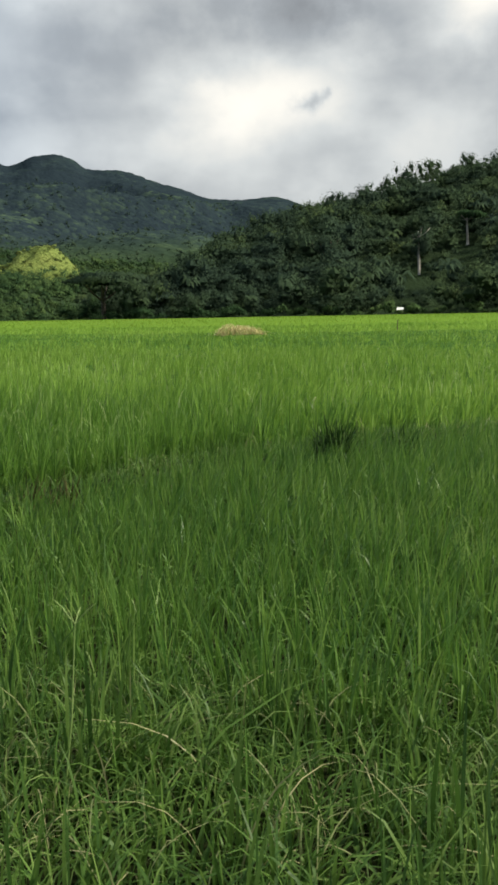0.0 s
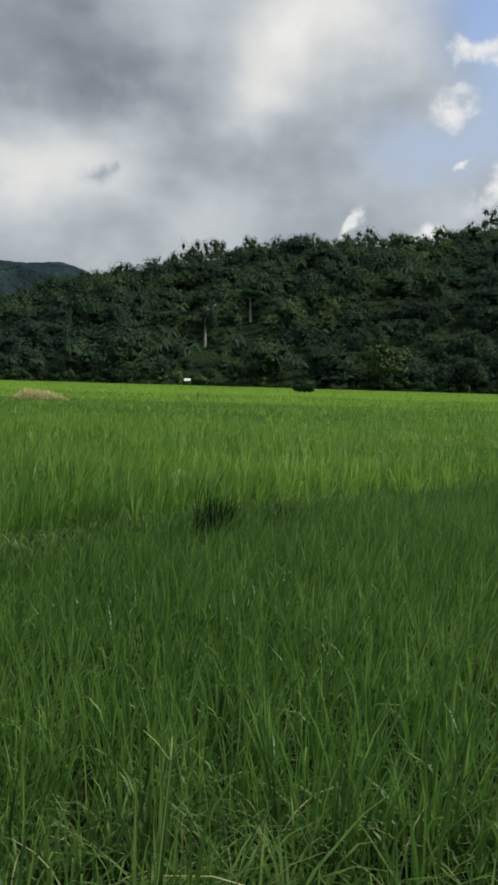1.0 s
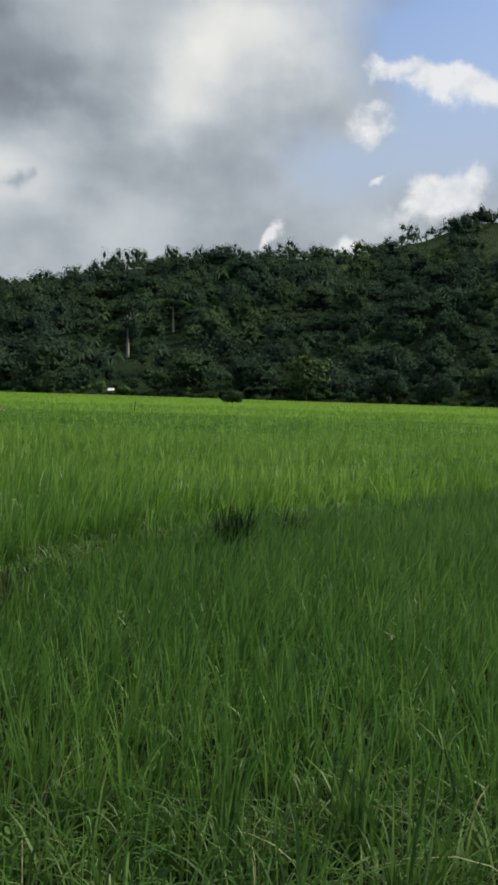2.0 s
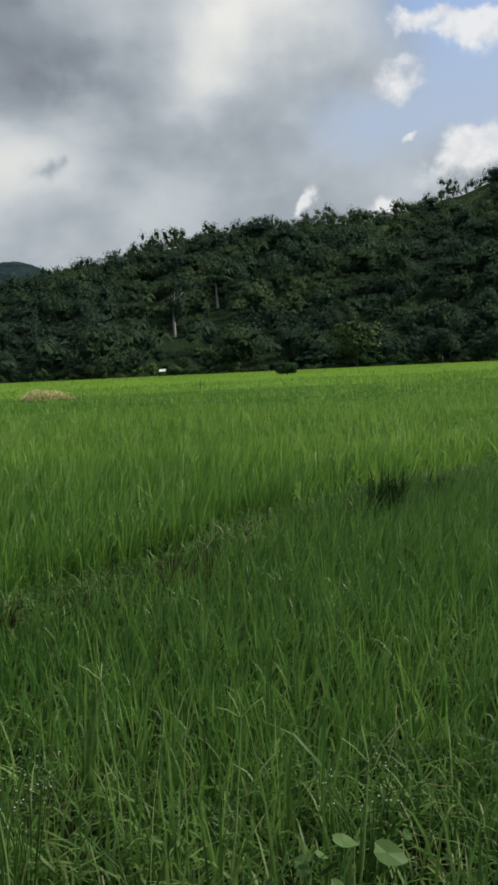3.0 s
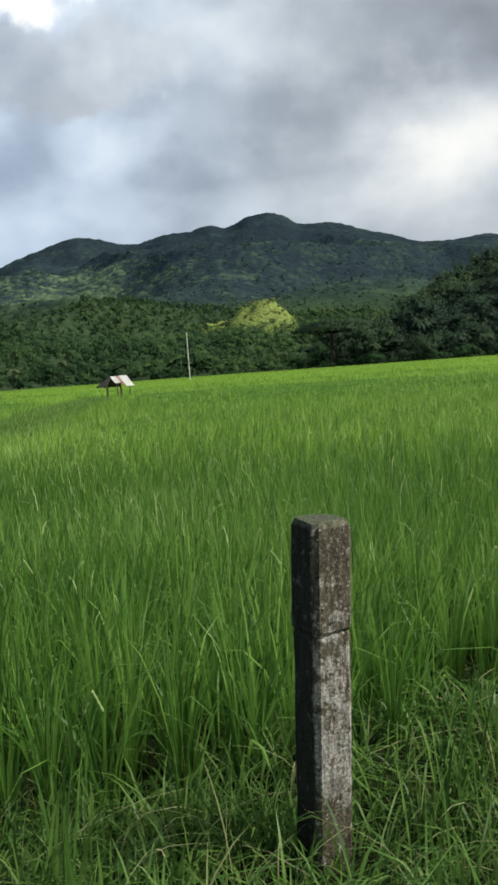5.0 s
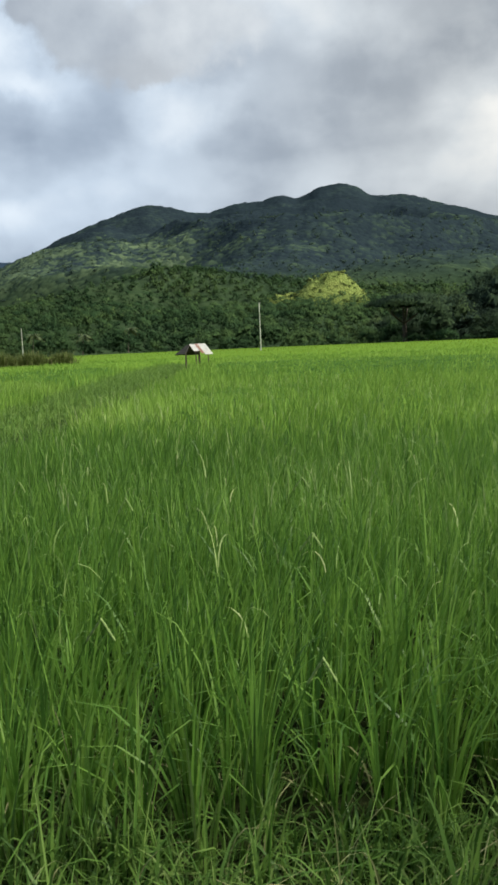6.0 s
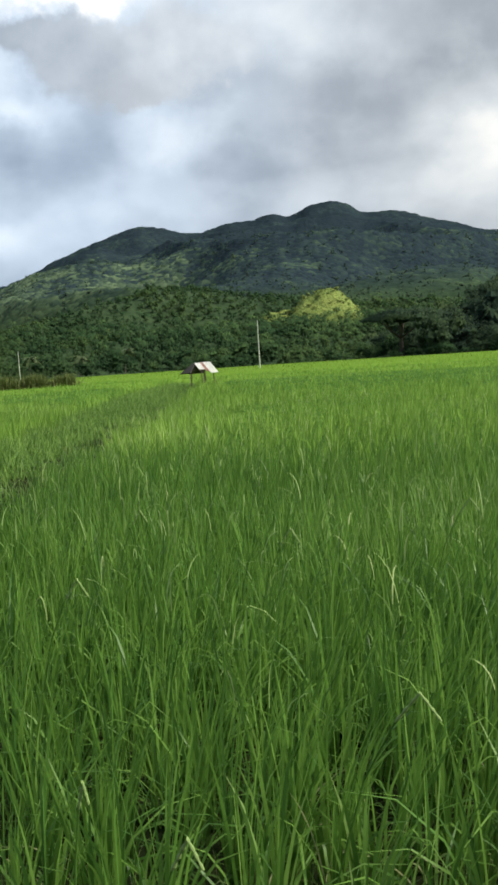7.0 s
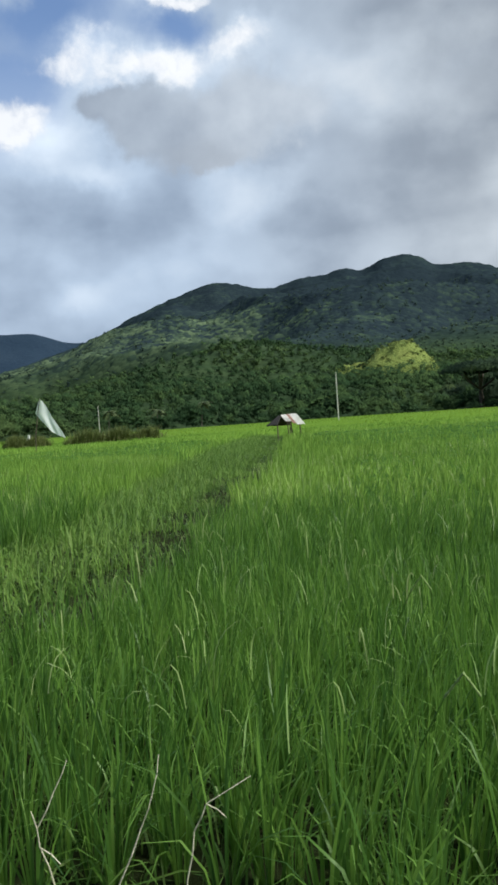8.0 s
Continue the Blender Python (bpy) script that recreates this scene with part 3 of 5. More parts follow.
def knoll():
    cx, cy = spot(26.9, 680.0)
    g = np.linspace(-1, 1, 70)
    u, v = np.meshgrid(g, g, indexing="ij")
    k = np.sqrt(np.clip(1 - 0.5 * v * v, 0, 1))
    px, py = u * k * 84, v * np.sqrt(np.clip(1 - 0.5 * u * u, 0, 1)) * 66
    a = np.radians(26.9)
    x, y = cx + px * np.cos(a) - py * np.sin(a), cy + px * np.sin(a) + py * np.cos(a)
    z = knoll_height(x, y) - 34 * np.clip((np.hypot(u, v) - 0.6) / 0.5, 0, 1) ** 1.5
    n = 70
    i = (np.arange(n - 1)[:, None] * n + np.arange(n - 1)[None]).ravel()
    ob = new("grassy_knoll", mesh_from("grassy_knoll", np.stack([x, y, z], -1).reshape(-1, 3), np.stack([i, i + n, i + n + 1, i + 1], 1), M_KNOLL, True))
    return tagged(ob, "rounded knoll of yellow-green grass, coloured as sunlit, below the mountain", "hill", kind="structure")


knoll()


# ---- woodland ----
def solid_ball():
    """The eight faces of a small solid core, as an array (8, 3, 3)."""
    return np.array([[(a, 0, 0), (0, b, 0), (0, 0, c)] for a in (-1.0, 1.0) for b in (-1.0, 1.0) for c in (-1.0, 1.0)])


BALL = solid_ball()


def crown_template(rng, width, height, leaves, leaf, lobes=7, flat=False):
    """Leaf clumps on the skins of several lobes: an array (n, 4, 3) of three corners and the skin's direction, standing on z = 0."""
    tris = []
    for k in range(lobes):
        a, q = rng.uniform(0, math.tau), rng.uniform(0.1, 0.62) ** 0.7
        c = np.array([math.cos(a) * q * width * 0.5, math.sin(a) * q * width * 0.5, height * (rng.uniform(0.72, 0.86) if flat else rng.uniform(0.38, 0.78))])
        rad = np.array([width, width, height * (0.35 if flat else 0.9)]) * rng.uniform(0.19, 0.31)
        n = leaves // lobes
        heart = BALL * rad * 0.48 + c
        skin = BALL.mean(1) * 0.62 + np.array([0, 0, 0.42])
        tris.append(np.concatenate([heart, (skin / np.linalg.norm(skin, axis=1, keepdims=True))[:, None]], 1))
        d = rng.normal(size=(n, 3))
        d[:, 2] = np.abs(d[:, 2]) * 1.1 - 0.35
        d /= np.linalg.norm(d, axis=1, keepdims=True)
        p = c + d * rad * rng.uniform(0.74, 1.14, (n, 1))
        nrm = d + rng.normal(size=(n, 3)) * 0.4
        nrm /= np.linalg.norm(nrm, axis=1, keepdims=True)
        s1 = np.cross(nrm, rng.normal(size=(n, 3)))
        s1 /= np.linalg.norm(s1, axis=1, keepdims=True) + 1e-6
        s2 = np.cross(nrm, s1)
        size = leaf * rng.uniform(0.5, 1.4, (n, 1))
        way = d * 0.62 + nrm * 0.16 + np.array([0, 0, 0.42])
        way /= np.linalg.norm(way, axis=1, keepdims=True)
        tris.append(np.stack([p + s1 * size, p - s1 * size * 0.6 + s2 * size * 0.9, p - s1 * size * 0.6 - s2 * size * 0.9, way], 1))
    return np.concatenate(tris)


def scatter(templates, places, scales, rng, sink=0.0):
    """Copies of templates at places (n, 3), joined into one array."""
    out = []
    pick = rng.integers(0, len(templates), len(places))
    for k, t in enumerate(templates):
        sel = np.where(pick == k)[0]
        if not len(sel):
            continue
        a = rng.uniform(0, math.tau, len(sel))
        c, s = np.cos(a)[:, None, None], np.sin(a)[:, None, None]
        sc = (scales[sel] * rng.uniform(0.9, 1.1, len(sel)))[:, None, None]
        tall = (scales[sel] * rng.uniform(0.8, 1.25, len(sel)))[:, None, None]
        turned = np.stack([t[None, ..., 0] * c - t[None, ..., 1] * s, t[None, ..., 0] * s + t[None, ..., 1] * c, t[None, ..., 2] + 0 * c], -1)
        grown = turned[:, :, :3] * np.concatenate([sc, sc, tall], -1)[:, :, None, :] + places[sel][:, None, None, :]
        out.append(np.concatenate([grown, turned[:, :, 3:]], 2).reshape(-1, 4, 3))
    return np.concatenate(out)


def leaf_data(name, tris, mat):
    v = tris[:, :3].reshape(-1, 3)
    me = mesh_from(name, v, np.arange(len(v)).reshape(-1, 3), mat)
    way = me.attributes.new("leaf_way", "FLOAT_VECTOR", "POINT")
    way.data.foreach_set("vector", np.repeat(tris[:, 3], 3, axis=0).astype(np.float32).ravel())
    return me


def leaf_mesh(name, tris, mat):
    return new(name, leaf_data(name, tris, mat))


def jitter_polar(rng, yaw0, yaw1, r0, r1, spacing):
    """Uneven points over a ring sector, about spacing apart."""
    pts, r = [], r0
    while r < r1:
        step = math.degrees(spacing / r)
        n = int((yaw1 - yaw0) / step)
        yw = yaw0 + (np.arange(n) + rng.uniform(-0.5, 0.5, n) + 0.5) * step
        pts.append(np.stack(spot(yw, r + rng.uniform(-0.5, 0.5, n) * spacing), 1))
        r += spacing * 0.9
    return np.concatenate(pts)


def in_clearing(x, y):
    """Two grassy clearings high on the hill."""
    yaw, r = bearing(x, y), np.hypot(x, y)
    a = ((yaw + 16.6 + (r - 380) * 0.012) / 1.7) ** 2 + ((r - 385) / 38) ** 2 < 1
    b = ((yaw + 21.6) / 1.5) ** 2 + ((r - 370) / 45) ** 2 < 1
    return a | b


def palm_template(rng, tall, reach, fronds=11):
    """A coconut palm for far groves: drooping fronds on a thin trunk."""
    tris = []
    top = np.array([0, 0, tall])
    for k in range(fronds):
        a = k * math.tau / fronds + rng.uniform(-0.25, 0.25)
        lift = rng.uniform(-0.1, 0.7)
        d, side = np.array([math.cos(a), math.sin(a), 0]), np.array([-math.sin(a), math.cos(a), 0])
        m = top + d * reach * 0.55 + np.array([0, 0, lift * reach * 0.55])
        e = top + d * reach + np.array([0, 0, (lift - 0.75) * reach * 0.6])
        w = reach * 0.13
        up = np.array([0, 0, 1.0])
        tris += [[top, m - side * w, m + side * w, up], [m + side * w, m - side * w, e, up * 0.8 + d * 0.6]]
    for a in (0.0, 1.6):
        side = np.array([math.cos(a), math.sin(a), 0]) * 0.2
        tris.append([-side, side, top, np.array([0.5, -0.8, 0.2])])
    return np.array(tris)


def bamboo_template(rng, tall, reach, culms=15, leaf=0.3):
    """A clump of bamboo: feathery leaves along culms that arch outwards."""
    tris = []
    for k in range(culms):
        a, out = rng.uniform(0, math.tau), rng.uniform(0.15, 1.0) * reach
        h = tall * rng.uniform(0.7, 1.05)
        for q in rng.uniform(0.3, 1.0, 26):
            d = np.array([math.cos(a), math.sin(a), 0.0])
            p = d * out * q ** 2.4 + np.array([0, 0, h * (q - 0.16 * q ** 5 * out / reach)]) + rng.normal(0, 0.22, 3)
            t = d * 0.5 + rng.normal(0, 0.7, 3)
            t /= np.linalg.norm(t)
            side = np.cross(t, rng.normal(size=3))
            side /= np.linalg.norm(side) + 1e-6
            w = d * 0.5 + np.array([0, 0, 0.7]) + rng.normal(0, 0.2, 3)
            tris.append([p + t * leaf * 1.5, p + side * leaf * 0.55, p - side * leaf * 0.55, w / np.linalg.norm(w)])
    return np.array(tris)


def plant_woods():
    rng = np.random.default_rng(3)
    near = [crown_template(rng, rng.uniform(8, 12.5), rng.uniform(8, 12), 620, 0.27, int(rng.integers(8, 13))) for _ in range(9)]
    upper = [crown_template(rng, rng.uniform(8, 12.5), rng.uniform(8, 12), 340, 0.31, int(rng.integers(7, 11))) for _ in range(9)]
    crest = [crown_template(rng, rng.uniform(4, 8), rng.uniform(6, 11), 210, 0.22, int(rng.integers(4, 7))) for _ in range(10)]
    bamboo = [bamboo_template(rng, rng.uniform(9, 12), rng.uniform(3.5, 5)) for _ in range(4)]
    palm = [palm_template(rng, rng.uniform(7, 10), rng.uniform(3.0, 4.0), 14) for _ in range(4)]
    p = jitter_polar(rng, -26, 25, 186, 452, 6.5)
    yaw, r = bearing(p[:, 0], p[:, 1]), np.hypot(p[:, 0], p[:, 1])
    h = hill_height(p[:, 0], p[:, 1])
    keep = (r > field_edge(yaw) + 4) & ((h > 1.0) | (r < field_edge(yaw) + 40)) & (r < 414)
    for yaw0, r0 in ((2.8, 243), (-0.35, 281)):
        keep &= ~((np.abs(yaw - yaw0) < 0.75) & (r > r0 - 30) & (r < r0 + 4))
    p, h, r = p[keep], h[keep], r[keep]
    bare = in_clearing(p[:, 0], p[:, 1])
    sc = rng.uniform(0.45, 1.2, len(p)) * np.where(bare, 0.19, 1.0) * (0.74 + 0.62 * value_noise(p[:, 0], p[:, 1], 26, 9))
    draw, stand = rng.uniform(0, 1, len(p)), value_noise(p[:, 0], p[:, 1], 60, 14)
    is_palm = (draw < 0.04 + 0.22 * (stand > 0.62)) & ~bare
    is_bamboo = (draw > 0.96 - 0.25 * (stand < 0.36)) & ~bare & ~is_palm
    tree_like = ~is_palm & ~is_bamboo
    at = np.column_stack([p, h - 1.5])
    yaw = bearing(p[:, 0], p[:, 1])
    for yaw0, r0 in ((2.65, 243), (-0.3, 281)):            # low growth below the two pale trunks
        sc[(np.abs(yaw - yaw0) < 1.1) & (r > r0 - 70) & (r < r0 + 4)] *= 0.42
    tris = [scatter(near, at[tree_like & (r < 300)], sc[tree_like & (r < 300)], rng), scatter(upper, at[tree_like & (r >= 300)], sc[tree_like & (r >= 300)], rng),
            scatter(palm, at[is_palm], np.clip(sc[is_palm], 0.7, 1.15), rng), scatter(bamboo, at[is_bamboo], np.clip(sc[is_bamboo], 0.6, 1.1), rng)]
    # the crest: small, uneven crowns against the sky
    p = jitter_polar(rng, -26, 18, 412, 444, 4.6)
    h = hill_height(p[:, 0], p[:, 1])
    p, h = p[h > 8], h[h > 8]
    bare = in_clearing(p[:, 0], p[:, 1]) | ((bearing(p[:, 0], p[:, 1]) < -14.5) & (rng.uniform(0, 1, len(p)) < 0.2))
    sc = (0.42 + 0.75 * rng.uniform(0, 1, len(p)) ** 2.2) * np.where(bare, 0.4, 1.0) * (0.75 + 0.5 * value_noise(p[:, 0], p[:, 1], 20, 12))
    tris.append(scatter(crest, np.column_stack([p, h - 1.2]), sc, rng))
    tagged(leaf_mesh("hill_woods", np.concatenate(tris), M_WOODS), "dense dark green tropical woodland covering the hill", "woodland", kind="stuff")
    # valley: finer crowns along the far edge of the field, then broad crowns and palms up the lower slopes
    kx, ky = spot(26.9, 680.0)
    p = jitter_polar(rng, 20, 56, 205, 360, 7.4)
    yaw, r = bearing(p[:, 0], p[:, 1]), np.hypot(p[:, 0], p[:, 1])
    low = hill_height(p[:, 0], p[:, 1])
    keep = (r > field_edge(yaw) + 3) & (r < field_edge(yaw) + 62) & ((yaw > 25) | (low <= 1))
    p, h = p[keep], np.maximum(mountain_height(p[:, 0], p[:, 1]), low)[keep]
    sc = rng.uniform(0.3, 0.95, len(p)) * (0.45 + 0.95 * value_noise(p[:, 0], p[:, 1], 26, 29))
    tagged(leaf_mesh("field_edge_woods", scatter(upper, np.column_stack([p, h - 1.2]), sc, rng), M_VALLEY), "mixed green trees along the far edge of the field", "woodland", kind="stuff")
    mid = [crown_template(rng, rng.uniform(6, 10), rng.uniform(6, 9), 60, 0.6, 5) for _ in range(9)]
    palms = [palm_template(rng, rng.uniform(8, 12), rng.uniform(3.2, 4.2)) for _ in range(4)]
    p = jitter_polar(rng, 13, 56, 300, 760, 6.6)
    yaw, r = bearing(p[:, 0], p[:, 1]), np.hypot(p[:, 0], p[:, 1])
    low = hill_height(p[:, 0], p[:, 1])
    on_knoll = (np.hypot(p[:, 0] - kx, p[:, 1] - ky) < 27) & (r > 664)
    keep = (r > field_edge(yaw) + 55) & ((r > 455) | (yaw > 25) | (low <= 1)) & ~on_knoll
    p, h, r = p[keep], np.maximum(mountain_height(p[:, 0], p[:, 1]), low)[keep], r[keep]
    sc = rng.uniform(0.45, 1.0, len(p)) * (0.7 + 0.5 * value_noise(p[:, 0], p[:, 1], 45, 19))
    grove = (rng.uniform(0, 1, len(p)) < 0.05 + 0.16 * (value_noise(p[:, 0], p[:, 1], 120, 23) > 0.55)) & (r > 330)
    tris = [scatter(mid, np.column_stack([p, h - 1.8])[~grove], sc[~grove], rng), scatter(palms, np.column_stack([p, h - 0.5])[grove], np.clip(sc[grove], 0.7, 1.1), rng)]
    tagged(leaf_mesh("valley_woods", np.concatenate(tris), M_VALLEY), "woods and coconut palms on the lower slopes", "woodland", kind="stuff")
    # single crowns that stand out over the middle slopes of the mountain
    lone = [crown_template(rng, rng.uniform(8, 12), rng.uniform(7, 10), 14, 1.0, 3) for _ in range(8)]
    p = jitter_polar(rng, 14, 56, 740, 1750, 12.5)
    yaw, r = bearing(p[:, 0], p[:, 1]), np.hypot(p[:, 0], p[:, 1])
    keep = rng.uniform(0, 1, len(p)) < 0.35 + 0.65 * value_noise(p[:, 0], p[:, 1], 140, 37)
    p = p[keep]
    tris = scatter(lone, np.column_stack([p, canopy_height(p[:, 0], p[:, 1]) - 3.4]), rng.uniform(0.5, 0.95, len(p)), rng)
    tagged(leaf_mesh("mountain_woods", tris, M_SLOPE_TREE), "scattered tree crowns over the mountain's slopes", "woodland", kind="stuff")
    # bushes and tall weeds along the foot of the woods
    small = [crown_template(rng, rng.uniform(3, 5), rng.uniform(2.6, 4.2), 150, 0.28, 6) for _ in range(6)]
    yw = np.arange(-26, 24, 0.55) + rng.uniform(-0.3, 0.3, 91)
    rad = field_edge(yw) + rng.uniform(0.5, 6.0, len(yw))
    x, y = spot(yw, rad)
    tris = scatter(small, np.column_stack([x, y, 0 * x - 0.3]), rng.uniform(0.45, 1.2, len(yw)), rng)
    tagged(leaf_mesh("edge_scrub", tris, M_VALLEY), "low bushes and weeds along the foot of the wood", "scrub", kind="stuff")
    # low scrub on the grassy knoll
    scrub = [crown_template(rng, rng.uniform(3, 5), rng.uniform(1.6, 2.6), 70, 0.45, 5) for _ in range(4)]
    a, q = rng.uniform(0, math.tau, 260), np.sqrt(rng.uniform(0, 1, 260)) * 48
    x, y = kx + np.cos(a) * q, ky + np.sin(a) * q
    tris = scatter(scrub, np.column_stack([x, y, knoll_height(x, y) - 0.7]), rng.uniform(0.4, 1.2, 260), rng)
    tagged(leaf_mesh("knoll_scrub", tris, M_SCRUB), "low yellow-green scrub over the grassy knoll", "scrub", kind="stuff")


plant_woods()


# ---- rice and grass ----
def blades(rng, base, height, width, lean, droop, wind, segs, out=None):
    """Leaf blades as tapering strips. base (n, 3); the other arrays are per blade. Returns vertices and faces."""
    n = len(base)
    az = rng.uniform(0, math.tau, n)
    bend = (np.stack([np.cos(az), np.sin(az)], 1) if out is None else out) * lean[:, None] + wind
    length = np.linalg.norm(bend, axis=1, keepdims=True) + 1e-6
    side_az = np.arctan2(bend[:, 1], bend[:, 0]) + math.pi / 2 + rng.normal(0, 0.7, n)
    side = np.stack([np.cos(side_az), np.sin(side_az), np.zeros(n)], 1)
    s = np.linspace(0, 1, segs + 1)
    rows = []
    for k, q in enumerate(s):
        reach = bend * (0.25 * q + 0.75 * q ** 2.4) * height[:, None]
        up = height * (q - droop * q ** 3 * np.minimum(length[:, 0] * 1.3, 1.2))
        c = base + np.column_stack([reach, up])
        if k == segs:
            rows.append(c[:, None, :])
        else:
            w = width * (1.0 - 0.25 * q) * (0.75 if k == 0 else 1.0) * (1.0 if q < 0.75 else 0.72)
            rows.append(np.stack([c - side * w[:, None] * 0.5, c + side * w[:, None] * 0.5], 1))
    v = np.concatenate(rows, 1)                        # n, 2 * segs + 1, 3
    per = 2 * segs + 1
    off = (np.arange(n) * per)[:, None]
    quads = [off + np.array([2 * k, 2 * k + 1, 2 * k + 3, 2 * k + 2]) for k in range(segs - 1)]
    tip = off + np.array([2 * segs - 2, 2 * segs - 1, 2 * segs])
    return v.reshape(-1, 3), ([np.concatenate(quads)] if quads else []) + [tip]


def join(sets):
    """Join several (vertices, faces) sets."""
    vs, fs, off = [], {}, 0
    for v, groups in sets:
        vs.append(v)
        for g in groups:
            fs.setdefault(g.shape[1], []).append(g + off)
        off += len(v)
    return np.concatenate(vs), [np.concatenate(g) for g in fs.values()]


def in_view(x, y, margin=2.5):
    """The fan of ground that the walk looks over."""
    left = bearing(x + 8.3, y - 0.1) < 53.5 + margin
    right = (bearing(x + 2.4, y) > -22.5 - margin) | (bearing(x + 1.16, y) > -19.5 - margin) | (bearing(x + 0.49, y) > -15 - margin) | (bearing(x, y) > -3 - margin)
    return left & right & (y > 0.9)


def field_points(rng, x0, x1, y0, y1, density):
    n = int((x1 - x0) * (y1 - y0) * density)
    x, y = rng.uniform(x0, x1, n), rng.uniform(y0, y1, n)
    ok = in_view(x, y)
    return x[ok], y[ok]


def rice_top(x, y):
    """Height of the leaf tips over the field: waves of growth, and single hills above or below."""
    return 0.48 + 0.24 * value_noise(x, y, 3.4, 17) + 0.16 * ridged(x, y, 0.9, 13, 3)


def hill_points(rng, x0, x1, y0, y1, step):
    """Planted hills in uneven rows, step apart."""
    gx, gy = np.meshgrid(np.arange(x0, x1, step), np.arange(y0, y1, step), indexing="ij")
    x, y = (q.ravel() + rng.uniform(-0.36, 0.36, gx.size) * step for q in (gx, gy))
    ok = in_view(x, y)
    return x[ok], y[ok]


def rice_hills(rng, x, y, tall, wide, segs, tuft, fan=0.22, arch=0.22, foot=None, core=0.032):
    """Rice hills: tuft leaves that rise close together from one foot, stand stiff and fan out, some bent over. tall: per hill."""
    gust = np.repeat(value_noise(x, y, 3.0, 91), tuft)
    tall = np.repeat(tall * rng.uniform(0.84, 1.12, len(x)), tuft)
    foot = np.repeat(ground_height(x, y) - 0.02 if foot is None else foot, tuft)
    x, y = np.repeat(x, tuft), np.repeat(y, tuft)
    n = len(x)
    a, q = rng.uniform(0, math.tau, n), np.sqrt(rng.uniform(0, 1, n))
    out = np.stack([np.cos(a), np.sin(a)], 1)
    over = rng.uniform(0, 1, n) < arch
    length = np.maximum(tall * np.where(over, rng.uniform(0.6, 1.12, n), rng.uniform(0.52, 1.06, n)) - foot, 0.12)
    ln = fan * (0.15 + 1.1 * q) * np.where(over, 2.4, 1.0)
    wind = np.array([[0.10, -0.03]]) * (0.2 + 1.7 * gust)[:, None]
    base = np.column_stack([x + out[:, 0] * q * core, y + out[:, 1] * q * core, foot])
    return blades(rng, base, length, wide * rng.uniform(0.65, 1.3, n), ln, np.where(over, rng.uniform(0.4, 0.9, n), 0.1), wind, segs, out)


def grow(rng, x, y, tall, wide, segs, lean=0.3, droop=0.35, wind=(0.12, -0.02), tuft=1, spread=0.05, arch=0.25):
    """Tufts of tuft blades each at x, y; a share of the blades arch over."""
    gust = value_noise(x, y, 3.0, 91)
    h0 = tall * (0.60 + 0.42 * ridged(x, y, 0.9, 13, 3) + 0.24 * value_noise(x, y, 2.6, 17)) * rng.uniform(0.82, 1.1, len(x))
    x, y, h0, gust = (np.repeat(q, tuft) for q in (x, y, h0, gust))
    n = len(x)
    x, y = x + rng.normal(0, spread, n), y + rng.normal(0, spread, n)
    h = h0 * rng.uniform(0.5, 1.15, n)
    base = np.column_stack([x, y, ground_height(x, y) - 0.02])
    w = np.array(wind)[None] * (0.3 + 1.5 * gust)[:, None]
    over = rng.uniform(0, 1, n) < arch
    ln = lean * rng.uniform(0.15, 1.5, n) * np.where(over, 2.6, 1.0)
    dr = droop * rng.uniform(0.3, 1.6, n) * np.where(over, 1.7, 1.0)
    return blades(rng, base, h, wide * rng.uniform(0.6, 1.3, n), ln, dr, w, segs)


def in_hollow(x, y):
    """Gaps in the stand beside the bund, where the stems and the mud show."""
    out = np.zeros(np.shape(x), bool)
    for cx, cy, rx, ry in ((-1.22, 8.6, 0.30, 1.0), (-3.15, 6.5, 0.42, 0.7), (1.1, 11.2, 0.35, 0.7), (-0.3, 9.3, 0.2, 0.5), (-2.2, 7.6, 0.2, 0.4)):
        out |= ((x - cx) / rx) ** 2 + ((y - cy) / ry) ** 2 < 1
    return out


